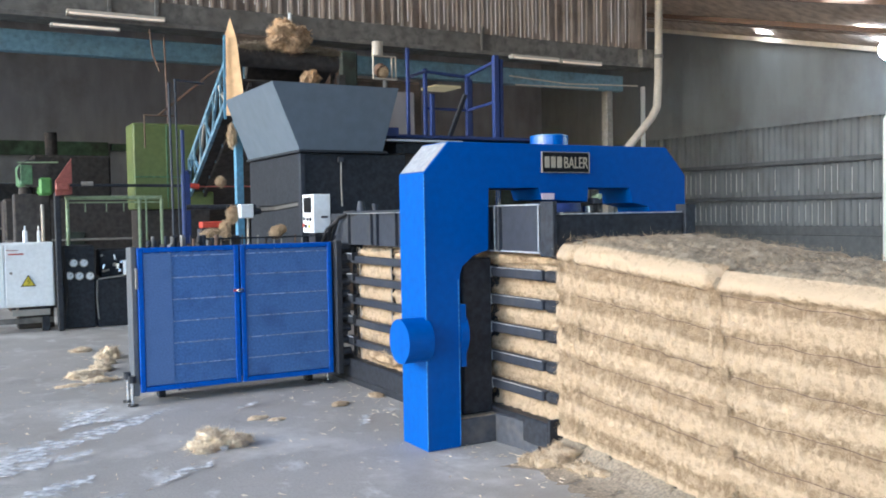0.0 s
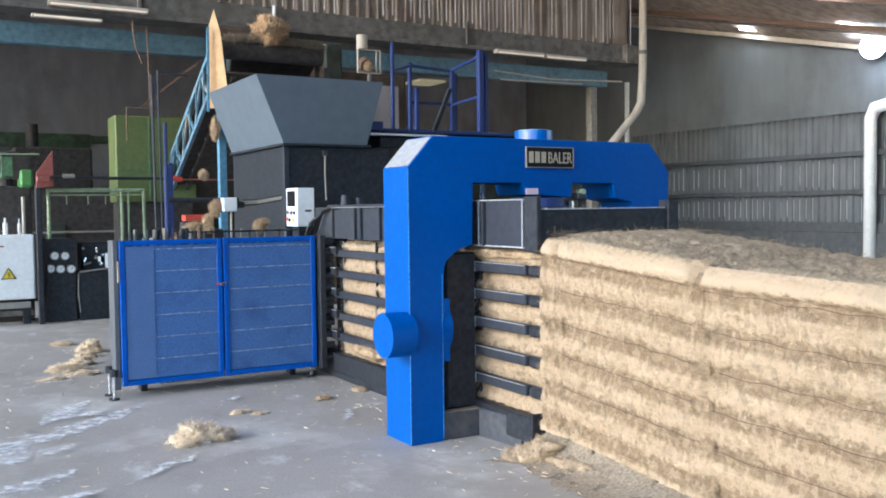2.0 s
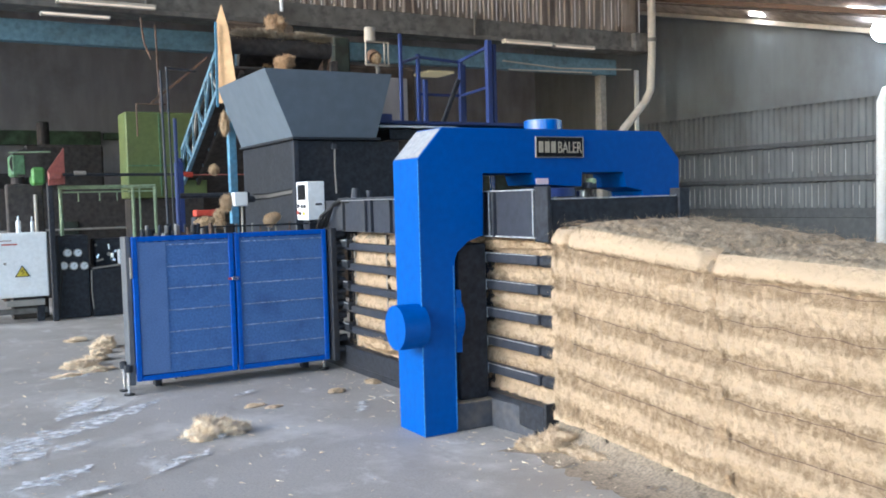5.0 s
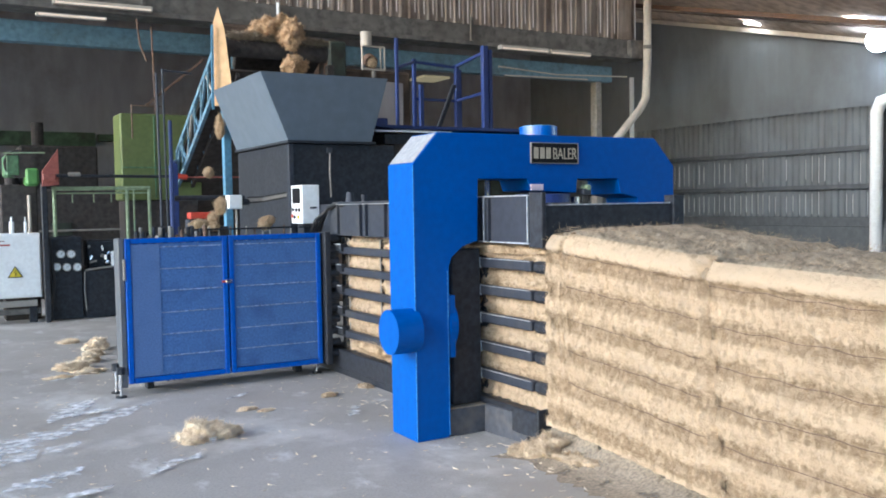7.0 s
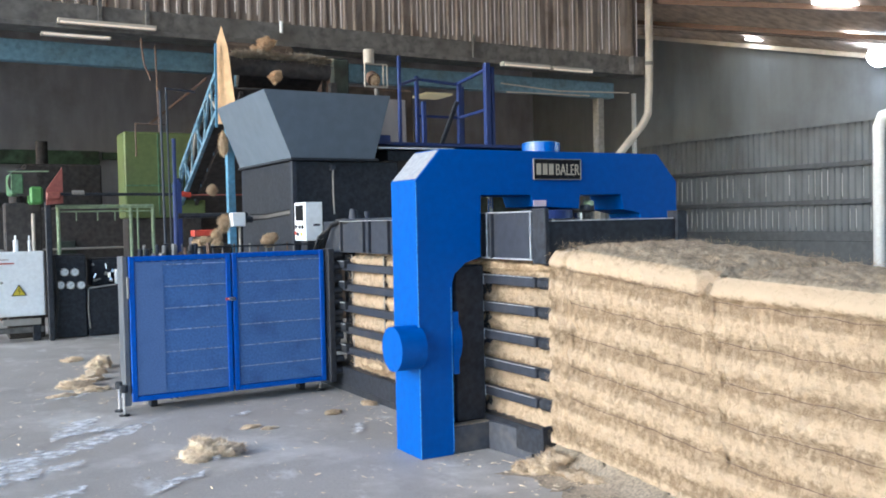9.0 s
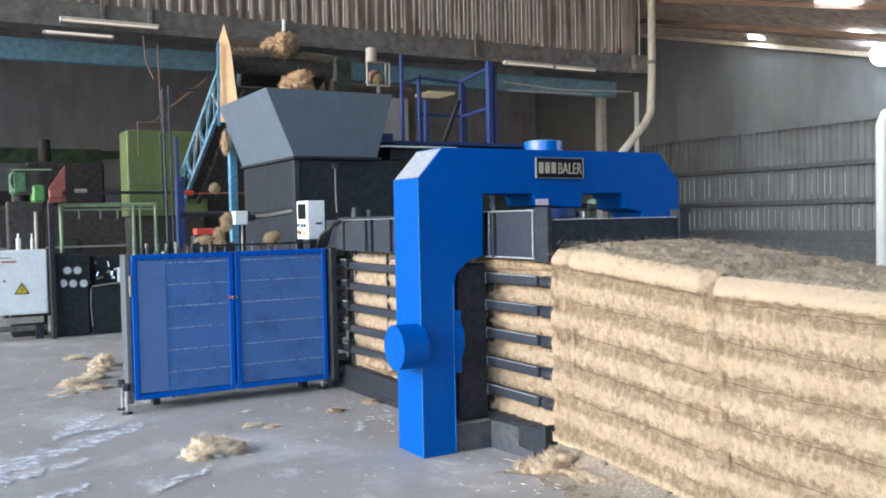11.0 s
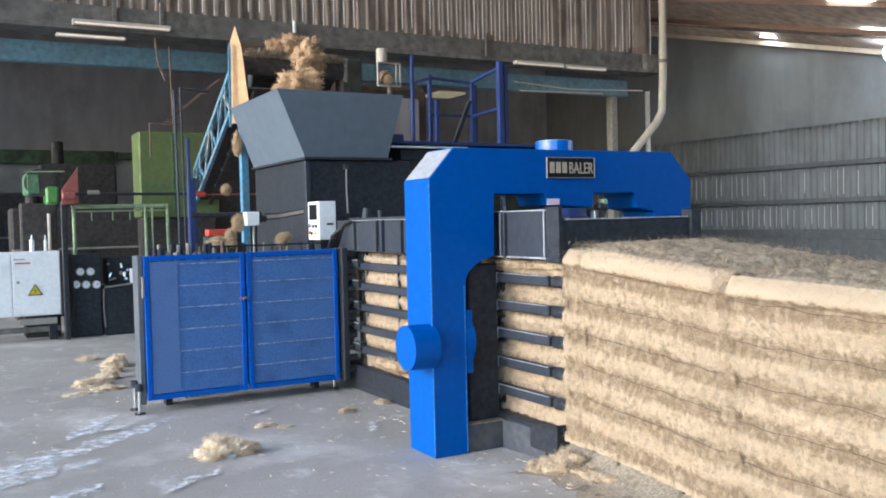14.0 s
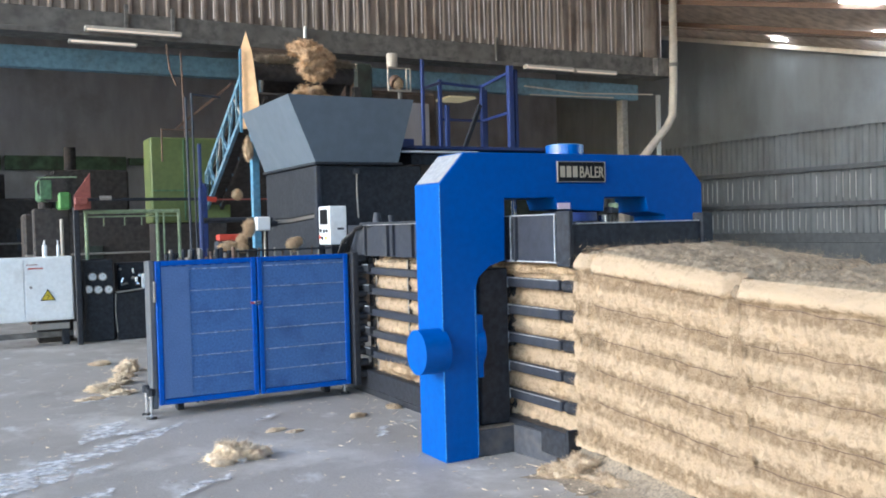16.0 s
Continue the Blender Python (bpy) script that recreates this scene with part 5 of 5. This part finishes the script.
def strands(y0, y1, z0, z1, n, seed, x=0.585, zt=None):
    rr = random.Random(seed)
    bm = B()
    for i in range(n):
        top = i % 9 == 0 and zt
        if top:
            p = Vector((rr.uniform(0.6, 1.7), rr.uniform(y0, y1), zt + rr.uniform(-0.02, 0.02)))
            d = Vector((rr.uniform(-1, 1), rr.uniform(-1, 1), rr.uniform(0.1, 0.9)))
        else:
            p = Vector((x + rr.uniform(-0.012, 0.02), rr.uniform(y0, y1), rr.uniform(z0, z1)))
            d = Vector((-rr.uniform(0.15, 0.8), rr.uniform(-1, 1), rr.uniform(-1, 0.8)))
        d.normalize()
        s = d.cross(Vector((rr.uniform(-1, 1), 1, rr.uniform(-1, 1)))).normalized() * 0.0009
        l = rr.uniform(0.012, 0.06)
        p = slide(p)
        a, b, c = bm.verts.new(p - s), bm.verts.new(p + s), bm.verts.new(p + d * l)
        bm.faces.new((a, b, c))
    return bm


def bales():
    runs = ((-2.0, -0.835, 0.195, 1.428, 1, 0.35), (-3.42, -1.995, 0.195, 1.408, 2, 1.0))
    for y0, y1, z0, z1, s, oe in runs:
        t = thing("coir_bale", (1.17, (y0 + y1) / 2, 0.1), "tan pressed coir fibre bale in a row sagging from the outlet", "bale", "bales in the outlet row")
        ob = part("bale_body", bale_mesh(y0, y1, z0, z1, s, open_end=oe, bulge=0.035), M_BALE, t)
        ob.data.materials.append(M_BTOP)
        tagged(part("fuzz", strands(y0, y1, z0 + 0.02, z1 - 0.02, 16000, s, zt=z1 + 0.02), M_STRAND, t), kind="stuff")
        for k in range(5):
            z = 1.288 - 0.198 * k + (0.012 if s == 1 else -0.008)
            n = 30
            pts = [slide(Vector((0.574 - 0.004 * math.sin(i), y0 + 0.05 + (y1 - y0 - 0.10) * i / n, z + 0.012 * noise.noise(Vector((i * 0.3, z, s)))))) for i in range(n + 1)]
            part("strap", tube(B(), pts, 0.0022, 4), M_RUST, t)
    bm = bale_mesh(-0.85, -0.655, 0.18, 1.405, 8, res=0.0125, bulge=0.03, open_end=0.2)
    t = thing("pressed_layer", (1.17, -0.72, 0.18), "thin tan coir layer just leaving the channel", "bale")
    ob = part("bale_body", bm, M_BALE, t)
    ob.data.materials.append(M_BTOP)
    tagged(part("fuzz", strands(-0.84, -0.665, 0.2, 1.39, 2000, 21, zt=1.42), M_STRAND, t), kind="stuff")
    t = thing("fibre_in_channel", (1.17, 1.2, 0.13), "pressed tan coir showing between the channel bars", "bale")
    ob = part("bale_body", bale_mesh(-0.59, 2.6, 0.135, 1.315, 5, x0=0.672, x1=1.66, res=0.0135, bulge=0.0, ridge=0.006, rough=1.7, lip=False, shift=0.085), M_BALE, t)
    ob.data.materials.append(M_BTOP)
    tagged(part("fuzz", strands(-0.6, 2.6, 0.2, 1.3, 9000, 9, x=0.645), M_STRAND, t), kind="stuff")
    sk = thing("outlet_table", (1.17, -2, 0), "low dark steel skid table under the bales", "table")
    for x in (0.78, 1.45):
        bm = B()
        for y0, y1 in ((-2.0, -0.62), (-3.42, -2.0)):
            vs = [bm.verts.new((xx, y, z)) for xx in (x, x + 0.12) for y, z in ((y0, 0.0), (y1, 0.0), (y1, 0.188 + sag(y1)), (y0, 0.188 + sag(y0)))]
            for f in ((0, 1, 2, 3), (7, 6, 5, 4), (0, 4, 5, 1), (1, 5, 6, 2), (2, 6, 7, 3), (3, 7, 4, 0)):
                bm.faces.new([vs[q] for q in f])
        bmesh.ops.recalc_face_normals(bm, faces=bm.faces)
        part("skid", bm, M_BLACK, sk)
    # tufts caught on the machine
    for k, (x, y, z, a, b, c) in enumerate(((0.60, 1.9, 0.33, 0.05, 0.28, 0.05), (0.61, 1.3, 0.27, 0.05, 0.22, 0.04), (0.66, 0.05, 1.285, 0.06, 0.30, 0.03), (0.66, -0.35, 1.28, 0.05, 0.25, 0.025), (-0.50, 2.97, 1.43, 0.04, 0.03, 0.03), (-0.28, 4.3, 1.43, 0.09, 0.06, 0.04), (-0.11, 4.4, 1.49, 0.05, 0.06, 0.06), (-0.02, 2.96, 1.45, 0.05, 0.04, 0.05), (0.03, 2.97, 1.48, 0.045, 0.04, 0.03),
                                            (0.30, 6.0, 2.05, 0.05, 0.05, 0.055), (0.57, 6.38, 2.66, 0.05, 0.05, 0.14), (-0.25, 3.6, 1.62, 0.05, 0.04, 0.07), (3.55, 7.95, 3.9, 0.06, 0.05, 0.07))):
        ob = lone("fibre_tuft", clump_mesh(40 + k, (a, b, c), fuzz=3000, res=4, wide=0.0012), M_STRAND, "tuft of coir fibre caught on the machine", "fibre clump", "tufts on the machine", smooth=True)
        ob.location = (x, y, z)


M_WORNBLUE = mat("scuffed_blue_paint", (0.04, 0.2, 0.5), 0.45, grain=0.3, scale=60, dirt=0.5, dirt_colour=(0.004, 0.09, 0.4), dirt_scale=9)
# pale colour holds the edge highlight as well as the wear
M_EDGE = mat("worn_highlight_edge", (0.5, 0.52, 0.55), 0.4, metal=0.2, grain=0.2, scale=40, dirt=0.4)
M_LGREY = mat("worn_grey_paint", (0.1, 0.107, 0.12), 0.5, grain=0.08, scale=20, dirt=0.3)
M_BASE = mat("dusty_base_steel", (0.06, 0.065, 0.08), 0.6, grain=0.12, scale=20, bump=0.1, dirt=0.5, dirt_colour=(0.16, 0.14, 0.12), dirt_scale=4)
M_GLOSS = mat("glossy_blue_paint", (0.004, 0.1, 0.42), 0.18, grain=0.04, scale=18, dirt=0.1, spec=0.7)
M_DRIFT = mat("fibre_dust", (0.32, 0.26, 0.19), 0.9, grain=0.18, scale=60, bump=0.4, dirt=0.4, dirt_colour=(0.26, 0.2, 0.14), dirt_scale=5)
thin_out(M_DRIFT, 9.0, 0.22, 0.44)
M_SHOULDER = mat("pale_shoulder_grey", (0.3, 0.31, 0.335), 0.85, grain=0.08, scale=30, dirt=0.3, dirt_colour=(0.22, 0.24, 0.29), dirt_scale=5)
M_MESH = mat("blue_mesh", (0.06, 0.145, 0.37), 0.6, grain=0.12, scale=55, bump=0.3, dirt=0.75, dirt_colour=(0.028, 0.07, 0.2), dirt_scale=2.6)
M_MESHB = mat("pale_blue_mesh", (0.085, 0.16, 0.36), 0.6, grain=0.1, scale=90, bump=0.4, dirt=0.3, dirt_colour=(0.03, 0.06, 0.16), dirt_scale=3)
M_CAGEBAR = mat("pale_bar", (0.22, 0.3, 0.5), 0.5, grain=0.3, scale=40, dirt=0.5, dirt_colour=(0.02, 0.04, 0.12), dirt_scale=5)
M_RUSTY = mat("soot_rust", (0.10, 0.07, 0.05), 0.85, grain=0.25, scale=5, bump=0.2, dirt=0.6, dirt_colour=(0.03, 0.028, 0.025), dirt_scale=1.6)
M_PINK = mat("pale_pink_paper", (0.75, 0.6, 0.68), 0.6, grain=0.05, scale=20)
M_PALE = mat("pale_green_tube", (0.28, 0.36, 0.22), 0.55, grain=0.15, scale=20, dirt=0.4, dirt_colour=(0.1, 0.12, 0.07))
M_DGREENDARK = mat("dark_green_coat", (0.035, 0.045, 0.035), 0.8, grain=0.25, scale=5, bump=0.2, dirt=0.6, dirt_colour=(0.04, 0.03, 0.025), dirt_scale=1.2)

ground()
hall()
fittings()
portal()
channel()
hopper()
cage()
control_box()
platform()
conveyor()
corner()
bales()
floor_clumps()
spills()


# ---- what moves: lumps of fibre carried over the conveyor head ----
# time at which a lump crests, its place across the belt, its size, and how long it hangs before it drops
LUMPS = (
    (-0.45, 1.57, 0.12, 0.25), (-0.2, 1.38, 0.27, 0.46), (0.2, 1.66, 0.09, 0.28), (1.25, 1.31, 0.15, 0.95), (1.6, 1.35, 0.22, 0.75), (1.9, 1.41, 0.20, 0.50), (2.1, 1.45, 0.17, 0.50),
    (2.35, 1.60, 0.12, 0.40), (2.8, 1.45, 0.11, 0.40), (2.9, 1.20, 0.10, 0.40), (3.6, 1.24, 0.09, 0.25), (4.5, 1.35, 0.12, 0.30), (5.1, 1.45, 0.16, 0.35), (5.6, 1.48, 0.18, 0.35),
    (5.85, 1.47, 0.18, 0.32), (6.1, 1.50, 0.18, 0.32), (6.3, 1.54, 0.18, 0.30), (6.5, 1.52, 0.17, 0.30), (6.7, 1.48, 0.18, 0.32), (6.9, 1.52, 0.16, 0.30), (6.85, 1.34, 0.16, 0.50),
    (7.05, 1.62, 0.16, 0.52), (7.1, 1.30, 0.14, 0.40), (7.3, 1.36, 0.19, 0.42), (7.5, 1.38, 0.20, 0.38), (7.75, 1.37, 0.12, 0.28), (8.55, 1.23, 0.08, 0.28), (8.75, 1.20, 0.09, 0.60),
    (9.25, 1.30, 0.15, 0.40), (9.45, 1.48, 0.15, 0.40), (9.9, 1.45, 0.20, 0.40), (10.4, 1.50, 0.20, 0.40), (10.85, 1.46, 0.14, 0.36), (11.05, 1.49, 0.20, 0.50), (11.2, 1.50, 0.14, 0.30),
    (11.5, 1.55, 0.22, 0.55), (11.8, 1.58, 0.27, 0.45), (12.0, 1.63, 0.25, 0.40), (12.4, 1.40, 0.23, 0.75), (12.7, 1.58, 0.13, 0.32), (13.05, 1.43, 0.25, 0.62), (13.4, 1.42, 0.26, 0.42),
    (13.6, 1.45, 0.24, 0.36), (14.0, 1.53, 0.20, 0.42), (14.1, 1.30, 0.14, 0.60), (14.25, 1.57, 0.21, 0.40), (14.45, 1.34, 0.19, 0.45), (14.6, 1.48, 0.22, 0.38), (15.0, 1.30, 0.19, 0.35),
    (15.1, 1.45, 0.19, 0.45), (15.25, 1.62, 0.18, 0.36), (15.35, 1.38, 0.20, 0.42), (15.55, 1.40, 0.24, 0.40), (15.65, 1.50, 0.20, 0.40), (15.9, 1.44, 0.20, 0.40))


def motions():
    for k, (tc, x, s, hang) in enumerate(LUMPS):
        rr = random.Random(100 + k)
        ob = lone("falling_fibre", clump_mesh(60 + k, (s * (0.8 if hang < 0.37 else 1.06), s * 0.62, s * (0.95 if hang < 0.37 else 0.66)), low=0.62, fuzz=3000, res=4, wide=0.0036, shag=0.32), M_LUMP, "tumbling lump of tan coir dropping into the hopper", "fibre clump", "lumps on the conveyor", smooth=True)
        spin = rr.uniform(-30, 30)
        key = [(tc - 3.0, (x - 0.02, 8.9, 3.0), 0.0), (tc - 0.35, (x - 0.02, 7.0, 3.93), 0.0), (tc, (x, 6.66, 4.06), 8.0), (tc + hang * 0.6, (x + 0.03, 6.40, 4.03), 20.0), (tc + hang, (x + 0.05, 6.15, 3.84), 35.0),
               (tc + hang + 0.16, (x - 0.10, 5.85, 3.50), 60.0), (tc + hang + 0.34, (min(x - 0.42, 1.2), 4.95, 2.85), 85.0), (tc + hang + 0.6, (min(x - 0.45, 1.1), 4.7, 2.55), 100.0)]
        # only the stretch inside the clip, with ends held
        def at(t):
            if t <= key[0][0]:
                return Vector(key[0][1]), key[0][2]
            for (ta, pa, ra), (tb, pb, rb) in zip(key[:-1], key[1:]):
                if t <= tb:
                    f = (t - ta) / (tb - ta)
                    return Vector(pa).lerp(Vector(pb), f), ra + (rb - ra) * f
            return Vector(key[-1][1]), key[-1][2]
        times = sorted({0.0, 16.0, *[round(q[0], 3) for q in key if 0 < q[0] < 16]})
        rows = []
        for t in times:
            p, a = at(t)
            rows.append((t, pose(*p, a, spin * a / 100, spin)))
        walk(ob, rows)


motions()
